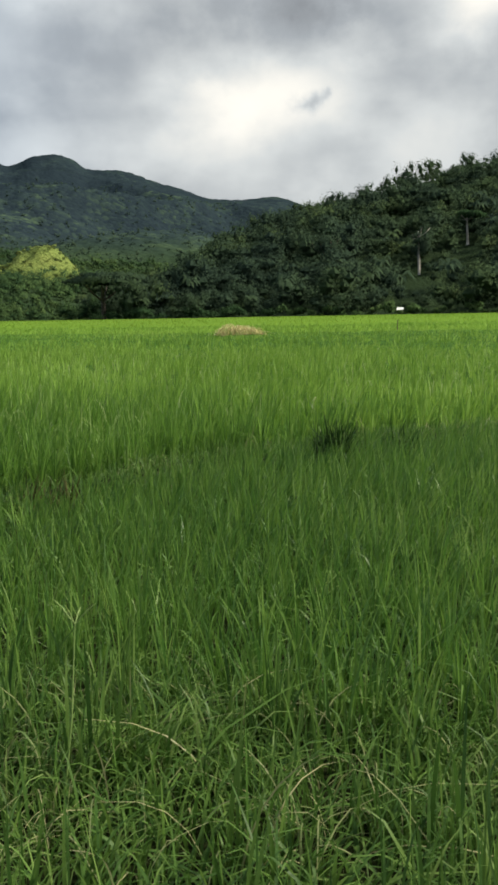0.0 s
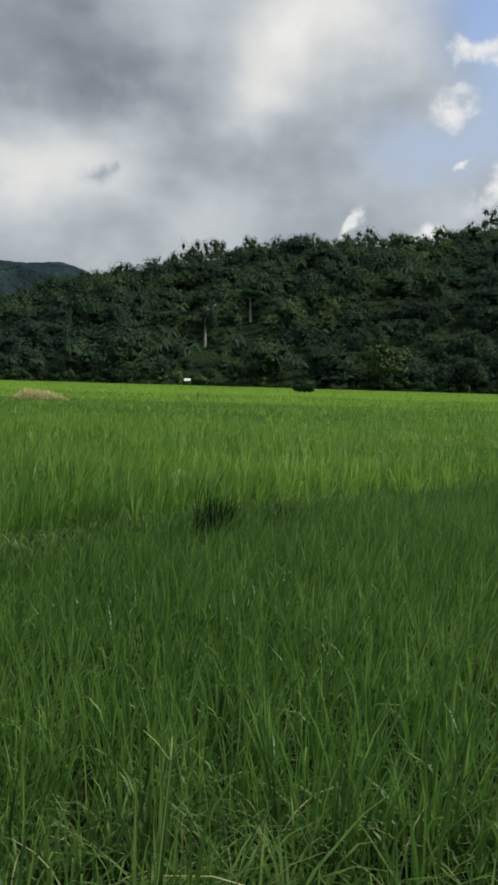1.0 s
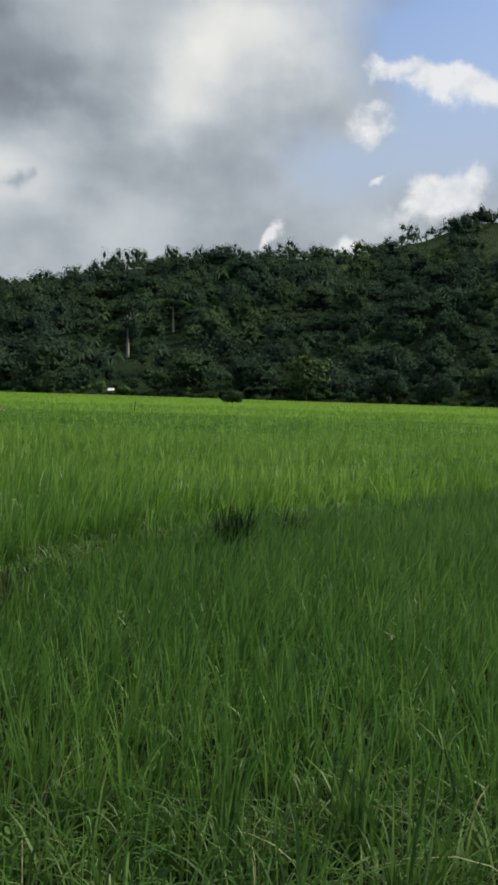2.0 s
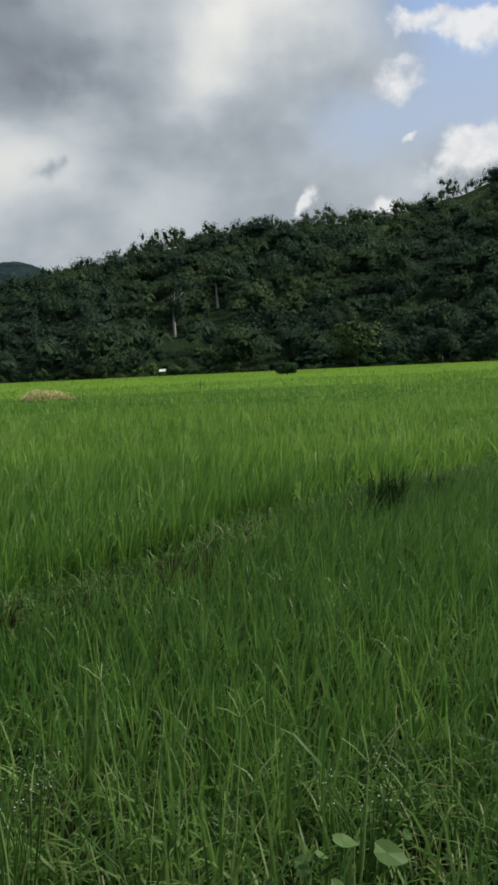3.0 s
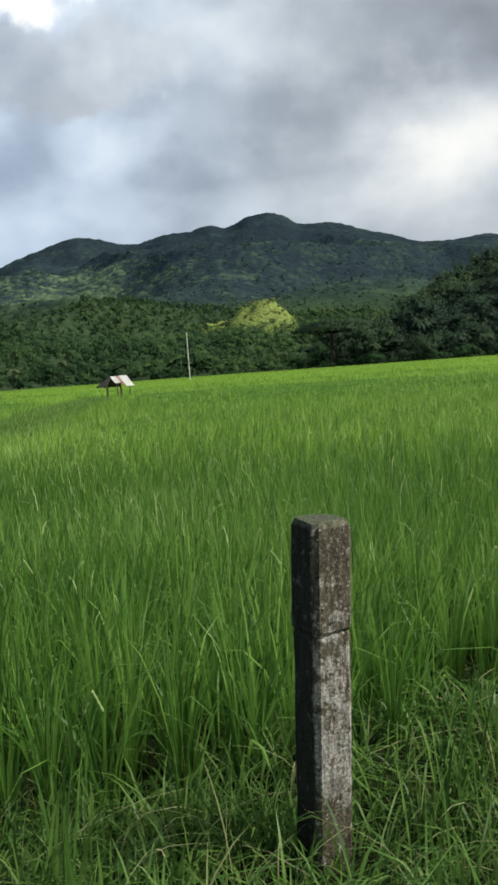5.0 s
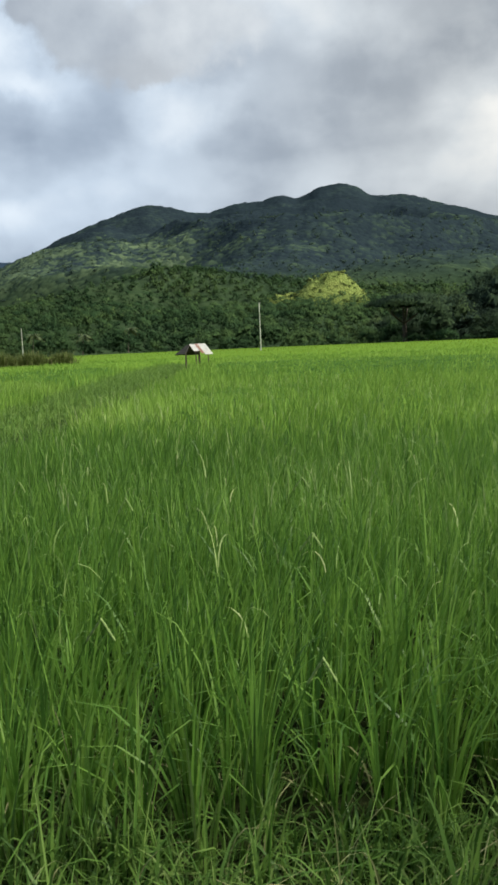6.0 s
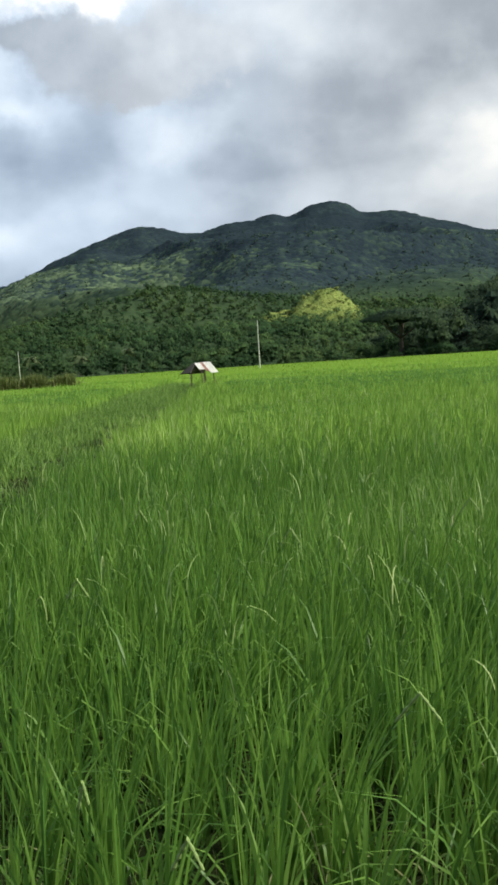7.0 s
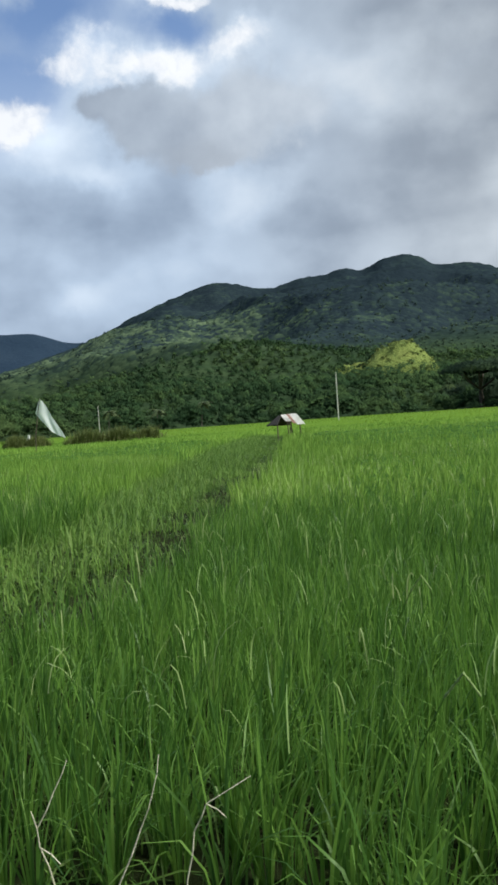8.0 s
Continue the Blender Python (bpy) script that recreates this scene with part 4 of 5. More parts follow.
def plant_field():
    rng = np.random.default_rng(11)
    rice, grass = [], []
    # near, within nine metres
    x, y = hill_points(rng, -24, 6, 0.9, 12.0, 0.172)
    stay = rng.uniform(0, 1, len(x)) > rise((y - 8.0) / 4.0)
    x, y = x[stay], y[stay]
    d, l = bund_line(x, y), on_lane(x, y)
    bare = ((x + 9.85) / 0.85) ** 2 + ((y - 1.5) / 0.72) ** 2 < 1      # trampled corner by the path
    r = (d > np.where(x > -6.0, 0.7, 0.1)) & ~l & ~bare & ~in_hollow(x, y)
    rice.append(rice_hills(rng, x[r], y[r], rice_top(x[r], y[r]) * np.interp(y[r], [1.5, 3.0], [0.9, 1.0]), 0.0118, 4, 18, 0.23, 0.28))
    v, f = join(rice)
    tagged(new("rice_plants", mesh_from("rice_plants", v, f, M_RICE)), "tall bright green rice plants bent by the wind", "rice", kind="stuff")
    # short young rice between the bund and the verge
    x, y = hill_points(rng, -7, 9, 2.4, 18.0, 0.135)
    d = bund_line(x, y)
    s = (d < -0.05) & (y > 2.7 + 0.8 * value_noise(x, y, 0.7, 58)) & (rng.uniform(0, 1, len(x)) > 0.55 * rise((y - 8) / 5))
    v, f = rice_hills(rng, x[s], y[s], 0.5 * rice_top(x[s], y[s]) + np.interp(x[s], [-4, 1], [0.02, 0.10]), 0.0095, 4, 14, core=0.05, fan=0.32, arch=0.2)
    tagged(new("young_rice", mesh_from("young_rice", v, f, M_STRIP)), "short dark green young rice before the bund", "rice", kind="stuff")
    rice = []
    # nine to twenty-four metres
    x, y = hill_points(rng, -46, 11, 8.0, 24, 0.235)
    stay = rng.uniform(0, 1, len(x)) < rise((y - 8.0) / 4.0)
    x, y = x[stay], y[stay]
    d, l = bund_line(x, y), on_lane(x, y)
    r = (d > 0.5) & ~l & ~in_hollow(x, y)
    for k, segs in ((r & (y < 13.5), 3), (r & (y >= 13.5), 2)):
        rice.append(rice_hills(rng, x[k], y[k], rice_top(x[k], y[k]), 0.0165, segs, 10, 0.26, 0.26, np.maximum(ground_height(x[k], y[k]), underlayer_height(x[k], y[k]) - 0.06), 0.05))
    # verge, bund and lane grasses, laid over by the wind
    x, y = field_points(rng, -9.5, 4, 0.9, 4.0, 62)
    v = (bund_line(x, y) < 0.1) & (y < 3.1) & (np.hypot(x + 6.0, y - 2.42) > 0.24)
    grass.append(grow(rng, x[v], y[v], 0.40, 0.0098, 4, 0.55, 0.6, tuft=18, spread=0.08))
    t = v & (rng.uniform(0, 1, len(x)) < 0.10)
    grass.append(grow(rng, x[t], y[t], 0.66, 0.012, 4, 0.16, 0.2, tuft=9, spread=0.03))
    x, y = field_points(rng, -11.2, -9.0, 0.9, 2.3, 62)
    c = ((x + 9.85) / 0.85) ** 2 + ((y - 1.5) / 0.72) ** 2 < 1
    grass.append(grow(rng, x[c], y[c], 0.40, 0.008, 5, 0.8, 0.8, tuft=7, spread=0.07))
    x, y = field_points(rng, -7, 9, 2.0, 16, 60)
    d = bund_line(x, y)
    b = (d > -0.3) & (d < 0.9) & ~in_hollow(x, y)
    grass.append(grow(rng, x[b], y[b], 0.30, 0.011, 4, 0.8, 0.7, tuft=9, spread=0.09))
    x, y = field_points(rng, -55, -9, 1.0, 58, 18)
    l = on_lane(x, y)
    share = (np.interp(y, LANE_Y, LANE_R) - x) / (np.interp(y, LANE_Y, LANE_R) - np.interp(y, LANE_Y, LANE_L))
    lush = l & (0.8 * value_noise(x, y, 1.1, 83) + share > 0.70)      # the trodden, muddy side lies to the right
    lane = [grow(rng, x[lush], y[lush], 0.26 + 0.26 * share[lush], 0.016, 3, 0.5, 0.5, tuft=12, spread=0.14)]
    l = l & (value_noise(x, y, 1.1, 87) > 0.3)
    grass.append(grow(rng, x[l], y[l], 0.22, 0.012, 3, 0.7, 0.5, tuft=6, spread=0.12))
    v, f = join(lane)
    tagged(new("lane_weeds", mesh_from("lane_weeds", v, f, M_LANE)), "bushy green weeds along the trodden lane", "grass", kind="stuff")
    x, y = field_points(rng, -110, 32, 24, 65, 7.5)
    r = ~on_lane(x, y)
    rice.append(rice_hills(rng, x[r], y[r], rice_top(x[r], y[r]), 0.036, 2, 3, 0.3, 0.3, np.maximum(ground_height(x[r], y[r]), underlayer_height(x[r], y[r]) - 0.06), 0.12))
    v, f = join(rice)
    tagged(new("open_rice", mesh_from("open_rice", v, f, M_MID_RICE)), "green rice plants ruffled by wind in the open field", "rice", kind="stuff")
    # short undergrowth at the feet of the near plants
    x, y = field_points(rng, -16, 5, 0.9, 7.5, 44)
    k = ~on_lane(x, y) & (((x + 9.85) / 0.85) ** 2 + ((y - 1.5) / 0.72) ** 2 > 0.8)
    grass.append(grow(rng, x[k], y[k], 0.26, 0.012, 3, 0.7, 0.5, tuft=6, spread=0.11))
    v, f = join(grass)
    tagged(new("verge_grass", mesh_from("verge_grass", v, f, M_GRASS)), "rank dark green grass along the verge and bunds", "grass", kind="stuff")
    # bleached leaves lying over on the bund and the verge
    x, y = field_points(rng, -9, 6, 1.6, 11, 26)
    d = bund_line(x, y)
    k = ((d > -0.5) & (d < 0.9) & (rng.uniform(0, 1, len(x)) < 0.4) & ~in_hollow(x, y)) | ((d < 0.1) & (y < 3.2) & (rng.uniform(0, 1, len(x)) < 0.6))
    v, f = grow(rng, x[k], y[k], np.where(y[k] < 3.0, 0.50, 0.42), 0.0052, 6, 0.9, 0.95, tuft=5, spread=0.10)
    tagged(new("dry_leaves", mesh_from("dry_leaves", v, f, M_DRY)), "pale bent dry grass leaves along the bund", "grass", kind="stuff")
    # arching leaves above the rice, the light on their tips painted as pale colour
    x, y = field_points(rng, -30, 8, 2.3, 22, 8.0)
    k = (bund_line(x, y) > 0.6) & ~on_lane(x, y)
    v, f = grow(rng, x[k], y[k], 0.40, 0.0062, 5, 0.75, 0.85, tuft=1, arch=0.0)
    v[:, 2] += 0.47
    tagged(new("arched_leaves", mesh_from("arched_leaves", v, f, M_HEAD)), "arching leaf tips above the rice, coloured pale for the light on them", "rice", kind="stuff")
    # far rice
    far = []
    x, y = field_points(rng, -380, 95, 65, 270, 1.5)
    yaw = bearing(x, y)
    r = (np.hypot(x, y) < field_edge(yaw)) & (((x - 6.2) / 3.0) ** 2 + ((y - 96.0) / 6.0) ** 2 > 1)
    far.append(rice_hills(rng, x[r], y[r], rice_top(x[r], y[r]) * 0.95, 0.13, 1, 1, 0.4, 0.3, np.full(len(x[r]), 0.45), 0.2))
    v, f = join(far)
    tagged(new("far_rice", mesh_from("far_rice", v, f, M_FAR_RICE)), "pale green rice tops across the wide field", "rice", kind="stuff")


def underlayer_height(x, y):
    full = 0.04 + 0.36 * rise((np.hypot(x + 4, y) - 10) / 8) + 0.07 * rise((np.hypot(x + 4, y) - 20) / 40)
    b = bund_line(x, y)
    full = full * np.where(b > 0, rise((b - 0.7) / 1.5), 0.6 * rise((-b - 0.3) / 1.5))
    beside = np.maximum(np.interp(y, LANE_Y, LANE_L) - x, x - np.interp(y, LANE_Y, LANE_R))      # metres outside the lane
    full = full * np.where(y < 60, rise((beside - 0.6) / 2.0), 1.0)
    z = full + 0.10 * (ridged(x, y, 0.7, 61) - 0.5) * rise(full * 3)
    return np.where(on_lane(x, y), -0.12, np.maximum(z, -0.12))


def plant_underlayer(name, r0, f0, f1, steps, mat, label):
    """A sheet of stems below the leaf tips, between two shares of the way to the field's edge."""
    yaws = np.linspace(-30, 70, 244)
    yy, ff = np.meshgrid(yaws, np.linspace(f0, f1, steps), indexing="ij")
    rr = r0 + ff * (field_edge(yy) - r0)
    x, y = spot(yy, rr)
    z = underlayer_height(x, y)
    i = (np.arange(len(yaws) - 1)[:, None] * steps + np.arange(steps - 1)[None]).ravel()
    ob = new(name, mesh_from(name, np.stack([x, y, z], -1).reshape(-1, 3), np.stack([i, i + 1, i + steps + 1, i + steps], 1), mat, True))
    tagged(ob, label, "rice", kind="stuff")


plant_underlayer("rice_stems", 9.0, 0.0, 0.2, 110, M_CANOPY, "closed green mass of rice stems below the leaf tips")
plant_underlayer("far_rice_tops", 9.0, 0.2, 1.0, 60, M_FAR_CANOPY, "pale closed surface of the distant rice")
plant_field()


# ---- things in the field ----
def fence_post():
    bm = bmesh.new()
    prof = [(-0.25, 0.066), (0.0, 0.066), (0.2, 0.065), (0.4, 0.066), (0.60, 0.065), (0.735, 0.0645), (0.745, 0.061), (0.76, 0.0675), (0.95, 0.068), (1.075, 0.068), (1.092, 0.060)]
    rng = random.Random(4)
    rings = []
    for z, r in prof:
        ring = []
        for k in range(12):                # square with cut corners
            side, q = divmod(k, 3)
            u = (-0.78, 0.0, 0.78)[q]
            px, py = ((u, -1), (1, u), (-u, 1), (-1, -u))[side]
            j = 1 + rng.uniform(-0.035, 0.03)
            ring.append(bm.verts.new((px * r * j, py * r * j, z + rng.uniform(-0.006, 0.006))))
        rings.append(ring)
    for a, b in zip(rings, rings[1:]):
        for k in range(12):
            bm.faces.new((a[k], a[(k + 1) % 12], b[(k + 1) % 12], b[k]))
    bm.faces.new(rings[-1])
    bm.faces.new(rings[0][::-1])
    ob = part("fence_post", bm, M_CONCRETE)
    ob.matrix_world = pose(-6.105, 2.585, 0) @ Matrix.Rotation(radians(3.2), 4, Vector((-0.407, 0.914, 0))) @ pose(0, 0, 0, 0, 0, 58) @ Matrix.Diagonal((1.05, 1.05, 1.0, 1))
    return tagged(ob, "weathered square concrete fence post with flaking whitewash", "fence post")


def field_hut():
    hut = new("field_hut")
    tagged(hut, "small open field hut with a patched white tin roof", "hut")
    L, W, top, eave = 0.86, 1.15, 1.86, 1.08
    bm = bmesh.new()
    slab(bm, [(-L, 0.02, top), (-L, W, eave), (L, W, eave), (L, 0.02, top)][::-1], 0.06)
    part("rear_roof", bm, M_THATCH, hut, "dark sagging thatch slope")
    bm = bmesh.new()
    slab(bm, [(-L + 0.05, -0.1, top - 0.08), (-L - 0.95, -0.75, eave + 0.02), (-L - 0.95, 0.9, eave - 0.02), (-L + 0.05, 0.35, top - 0.1)], 0.07)
    part("side_roof", bm, M_THATCH, hut, "dark thatch lean-to")
    for k, (a, b, drop, mat, label) in enumerate([(-L, -0.2, 0.0, M_SHEET, "white tin sheet"), (-0.22, 0.1, 0.012, M_RUST, "rust-red tin sheet"), (0.08, L + 0.08, 0.024, M_SHEET, "white tin sheet")]):
        bm = bmesh.new()
        n = 12
        cols = []
        for i in range(n + 1):              # corrugated along the slope
            u = a + (b - a) * i / n
            lift = 0.018 * (i % 2)
            reach = (0.62, 0.86, 1.0)[k]
            cols.append([bm.verts.new((u, -q * (W + 0.1) + 0.03, top + lift + drop - q * (top - eave + 0.06))) for q in (0.0, 0.5 * reach, reach)])
        for c, d in zip(cols, cols[1:]):
            for q in range(2):
                bm.faces.new((c[q], c[q + 1], d[q + 1], d[q]))
        bmesh.ops.solidify(bm, geom=bm.faces[:], thickness=0.012)
        part("roof_sheet", bm, mat, hut, label)
    for x, y, dx in [(-1.55, -0.4, 0.0), (-0.68, -0.75, 0.12), (0.68, -0.75, 0.05), (-0.68, 0.75, -0.1), (0.68, 0.75, 0.0), (0.0, -0.3, 0.2)]:
        bm = bmesh.new()
        tube(bm, [(x + dx, y, -0.2), (x + dx * 0.4, y, 0.7), (x, y, min(top - 0.68 * abs(y) - 0.08, 1.2 if x < -1 else 9.0))], [0.055, 0.05, 0.045], 7)
        part("post", bm, M_TIMBER, hut)
    for y, z in ((-0.75, 1.30), (0.75, 1.30), (0.0, 1.78)):
        bm = bmesh.new()
        tube(bm, [(-L, y, z), (0, y, z + 0.02), (L, y, z)], [0.035] * 3, 6)
        part("beam", bm, M_TIMBER, hut)
    a = bearing(-42.6 + 8.3, 51.3)
    hut.matrix_world = pose(-42.9, 51.6, 0, 0, 0, float(a) + 36) @ Matrix.Diagonal((0.80, 0.80, 0.95, 1))


def utility_pole(x, y, tall):
    pole = new("utility_pole")
    tagged(pole, "slender pale concrete utility pole at the field's far side", "pole", "poles along the field")
    bm = bmesh.new()
    tube(bm, [(0, 0, -0.3), (0, 0, tall * 0.5), (0.03, 0, tall)], [0.11, 0.09, 0.075], 10)
    part("shaft", bm, M_POLE, pole)
    pole.matrix_world = pose(x, y, 0)
    return pole


def shed():
    ob = new("field_shed")
    tagged(ob, "tiny shelter with a bright white roof at the wood's edge", "hut")
    bm = bmesh.new()
    slab(bm, [(-1.5, -1.0, 1.7), (1.3, -1.0, 1.75), (1.5, 0.9, 2.3), (-1.2, 0.9, 2.3)], 0.05)
    part("roof", bm, M_SHEET, ob, "white sheet roof")
    for x in (-1.1, 1.1):
        for y in (-0.8, 0.7):
            bm = bmesh.new()
            tube(bm, [(x, y, -0.2), (x, y, 1.95 + 0.26 * y)], [0.06, 0.05], 6)
            part("post", bm, M_TIMBER, ob)
    px, py = spot(3.85, 182.0)
    ob.matrix_world = pose(px, py, 0, 0, 0, 3) @ Matrix.Diagonal((0.5, 0.65, 0.85, 1))


def plastic_flag():
    ob = new("plastic_flag")
    tagged(ob, "thin white plastic sheet tied to a leaning stick", "flag")
    bm = bmesh.new()
    tube(bm, [(0, 0, -0.2), (0.05, 0, 1.2), (0.42, 0, 3.35)], [0.03, 0.026, 0.018], 6)
    part("stick", bm, M_TIMBER, ob)
    bm = bmesh.new()
    nu, nv = 8, 16
    grid = []
    for j in range(nv + 1):
        v = j / nv
        row = []
        left = Vector((0.42 - 0.30 * min(v * 2.4, 1) + max(v - 0.42, 0) * 1.5, 0, 3.35 - 2.05 * v * 0.95))
        right = Vector((0.44 + 1.28 * v + 0.03 * math.sin(v * 9), 0, 3.35 - 2.35 * v ** 1.15))
        for i in range(nu + 1):
            u = i / nu
            p = left.lerp(right, u)
            p.y = 0.10 * math.sin(u * 7 + v * 5) * min(v * 2, 1)
            row.append(bm.verts.new(p))
        grid.append(row)
    for a, b in zip(grid, grid[1:]):
        for i in range(nu):
            bm.faces.new((a[i], a[i + 1], b[i + 1], b[i]))
    part("sheet", bm, M_PLASTIC, ob, "wind-stretched white plastic sheet", smooth=True)
    a = radians(50.6)
    ob.matrix_world = pose(-8.3 - math.sin(a) * 62, 0.1 + math.cos(a) * 62, 0, 0, 0, 50.6) @ Matrix.Diagonal((1.22, 1.22, 1.22, 1))


def field_sack():
    """A slumped sack shape with a pinched neck, for an unidentified white object."""
    bm = bmesh.new()
    rng = random.Random(9)
    rings = []
    for z, r in [(0.0, 0.20), (0.10, 0.30), (0.35, 0.31), (0.60, 0.24), (0.74, 0.09), (0.84, 0.12)]:
        rings.append([bm.verts.new((math.cos(k * math.tau / 12) * r * rng.uniform(0.9, 1.1), math.sin(k * math.tau / 12) * r * 0.8 * rng.uniform(0.9, 1.1), z)) for k in range(12)])
    for a, b in zip(rings, rings[1:]):
        for k in range(12):
            bm.faces.new((a[k], a[(k + 1) % 12], b[(k + 1) % 12], b[k]))
    bm.faces.new(rings[-1])
    bm.faces.new(rings[0][::-1])
    ob = part("sack", bm, M_SHEET, smooth=True)
    a = radians(51.0)
    ob.matrix_world = pose(-8.3 - math.sin(a) * 104, 0.1 + math.cos(a) * 104, 0.0) @ Matrix.Diagonal((1.5, 1.3, 2.0, 1))
    tagged(ob, "unidentified small white object in the rice near the flag, shaped as a sack", "sack")


def straw_heap():
    rng = np.random.default_rng(5)
    n = 2600
    u = rng.uniform(-1, 1, n)
    q = np.sqrt(np.clip(1 - u * u, 0, 1))
    top = 0.84 + 0.30 * np.exp(-((u + 0.55) / 0.4) ** 2) + 0.12 * np.exp(-((u - 0.3) / 0.5) ** 2)
    x = u * 1.3
    y = rng.uniform(-1, 1, n) * 0.55 * q
    z = top * rng.uniform(0.15, 1.0, n) * (0.4 + 0.6 * q)
    v, f = blades(rng, np.column_stack([x, y, np.maximum(z - 0.12, 0.0)]), rng.uniform(0.12, 0.4, n), rng.uniform(0.012, 0.03, n), rng.uniform(0.4, 2.2, n), np.full(n, 0.9), np.zeros((n, 2)), 2)
    ob = new("straw_heap", mesh_from("straw_heap", v, f, M_STRAW))
    ob.matrix_world = pose(-10.35, 40.6, 0, 0, 0, 14) @ Matrix.Diagonal((1, 1, 0.97, 1))
    tagged(ob, "low heap of pale tan straw among the rice", "straw heap", kind="stuff")


def bund_tuft(name, x, y, tall, wide, count, mat, label, seed):
    """A thick clump of leaves of one kind on the bund."""
    rng = np.random.default_rng(seed)
    a, q = rng.uniform(0, math.tau, count), np.sqrt(rng.uniform(0, 1, count)) * wide
    v, f = rice_hills(rng, np.cos(a) * q, np.sin(a) * q, np.full(count, tall), 0.012, 4, 12, 0.3, 0.4, np.full(count, -0.03))
    ob = new(name, mesh_from(name, v, f, mat))
    ob.matrix_world = pose(x, y, float(ground_height(np.array(x), np.array(y))))
    tagged(ob, label, "grass tuft", kind="stuff")


def tall_tuft_row(x0, y0, x1, y1, tall, seed):
    rng = np.random.default_rng(seed)
    n = 1100
    t = rng.beta(1.15, 1.15, n)
    x, y = x0 + (x1 - x0) * t + rng.normal(0, 0.3, n), y0 + (y1 - y0) * t + rng.normal(0, 0.3, n)
    mound = tall * (0.62 + 0.38 * np.sin(np.pi * t) ** 0.5) * (0.8 + 0.35 * value_noise(x, y, 1.6, seed))
    v, f = grow(rng, x - x0, y - y0, mound, 0.06, 3, 0.3, 0.4, tuft=3, spread=0.16)
    ob = new("tall_grass_bank", mesh_from("tall_grass_bank", v, f, M_BANK))
    ob.location = (x0, y0, 0)
    tagged(ob, "bank of uncut olive-brown grass along a bund", "grass", "grass banks on the bund", kind="stuff")


fence_post()
field_hut()
utility_pole(-84.2, 128.5, 8.7)
utility_pole(-196.6, 179.0, 9.2)
shed()
plastic_flag()
field_sack()
straw_heap()
# dark leaf clumps added to stand for the shade in gaps of the rice
bund_tuft("gap_shade_tuft", -1.20, 8.18, 0.58, 0.17, 24, M_GAP_SHADE, "dark green leaf clump put in for the shade of a gap in the rice", 41)
bund_tuft("gap_shade_tuft", -0.55, 8.85, 0.46, 0.10, 6, M_GAP_SHADE, "small dark leaf clump put in for shade beside the bund", 42)
bund_tuft("withered_tuft", -3.12, 6.05, 0.36, 0.2, 9, M_WITHERED, "withered brown rice straw on the bund", 44)
bund_tuft("withered_tuft", -4.15, 5.15, 0.26, 0.2, 10, M_WITHERED, "withered brown rice straw on the bund", 45)
for k, (y0, y1, d) in enumerate([(48.5, 46.3, 82), (46.0, 44.5, 82.5), (44.0, 42.8, 83), (52.1, 51.4, 84), (50.8, 50.1, 84)]):
    a0, a1 = radians(y0), radians(y1)
    tall_tuft_row(-8.3 - math.sin(a0) * d, math.cos(a0) * d, -8.3 - math.sin(a1) * d, math.cos(a1) * d, 2.0, 20 + k)


def tree(name, x, y, z, tall, wide, mat, bark, label, seed, bole=0.4, girth=0.22, flat=False, leaves=1500, leaf=0.3, lobes=10):
    """A tree of its own: tapered trunk with limbs, and a ragged crown of leaf clumps."""
    rng = np.random.default_rng(seed)
    ob = new(name)
    tagged(ob, label, "tree" if name != "bush" else "bush")
    bm = bmesh.new()
    lean = rng.normal(0, 0.03, 2) * tall
    mid = Vector((lean[0], lean[1], tall * bole))
    tube(bm, [(0, 0, -0.5), mid * 0.5, mid, (lean[0] * 1.5, lean[1] * 1.5, tall * 0.8)], [girth * 1.25, girth, girth * 0.8, girth * 0.3], 8)
    for k in range(6):
        a = k * 1.05 + rng.uniform(-0.3, 0.3)
        reach = wide * rng.uniform(0.25, 0.4)
        tip = Vector((math.cos(a) * reach, math.sin(a) * reach, tall * rng.uniform(0.66, 0.85)))
        tube(bm, [mid, (mid + tip) * 0.5 + Vector((0, 0, -0.04 * tall)), tip], [girth * 0.5, girth * 0.35, girth * 0.14], 6)
    part("trunk", bm, bark, ob, smooth=True)
    t = crown_template(rng, wide, tall, leaves, leaf, lobes, flat)
    crown = new("crown", leaf_data("crown", t, mat))
    crown.parent = ob
    ob.matrix_world = pose(x, y, z)
    return ob


def tree_at(name, yaw, r, *args, **kw):
    x, y = spot(yaw, r)
    z = max(float(hill_height(x, y)), 0.0) - 0.3
    return tree(name, float(x), float(y), z, *args, **kw)


tree_at("tall_tree", 2.65, 243, 14.0, 7.0, M_WOODS, M_PALE_BARK, "tall thin tree with a bare pale trunk", 61, bole=0.7, girth=0.34, leaves=900, lobes=6)
tree_at("umbrella_tree", -0.35, 281, 11.0, 10.0, M_VALLEY, M_PALE_BARK, "flat-topped tree on a pale trunk in the wood", 62, bole=0.64, girth=0.34, flat=True)
tree_at("light_tree", -9.1, 187, 11.0, 10.5, M_BRIGHT, M_BARK, "young yellow-green tree at the foot of the wood", 63)
tree_at("round_tree", -14.6, 186, 8.2, 8.5, M_WOODS, M_BARK, "dark round-crowned tree at the field's edge", 64)
tree_at("round_tree", -17.6, 187, 7.6, 8.0, M_WOODS, M_BARK, "dark round-crowned tree at the field's edge", 65)
tree_at("round_tree", -21.4, 187, 8.8, 9.5, M_WOODS, M_BARK, "dark round-crowned tree at the field's edge", 66)
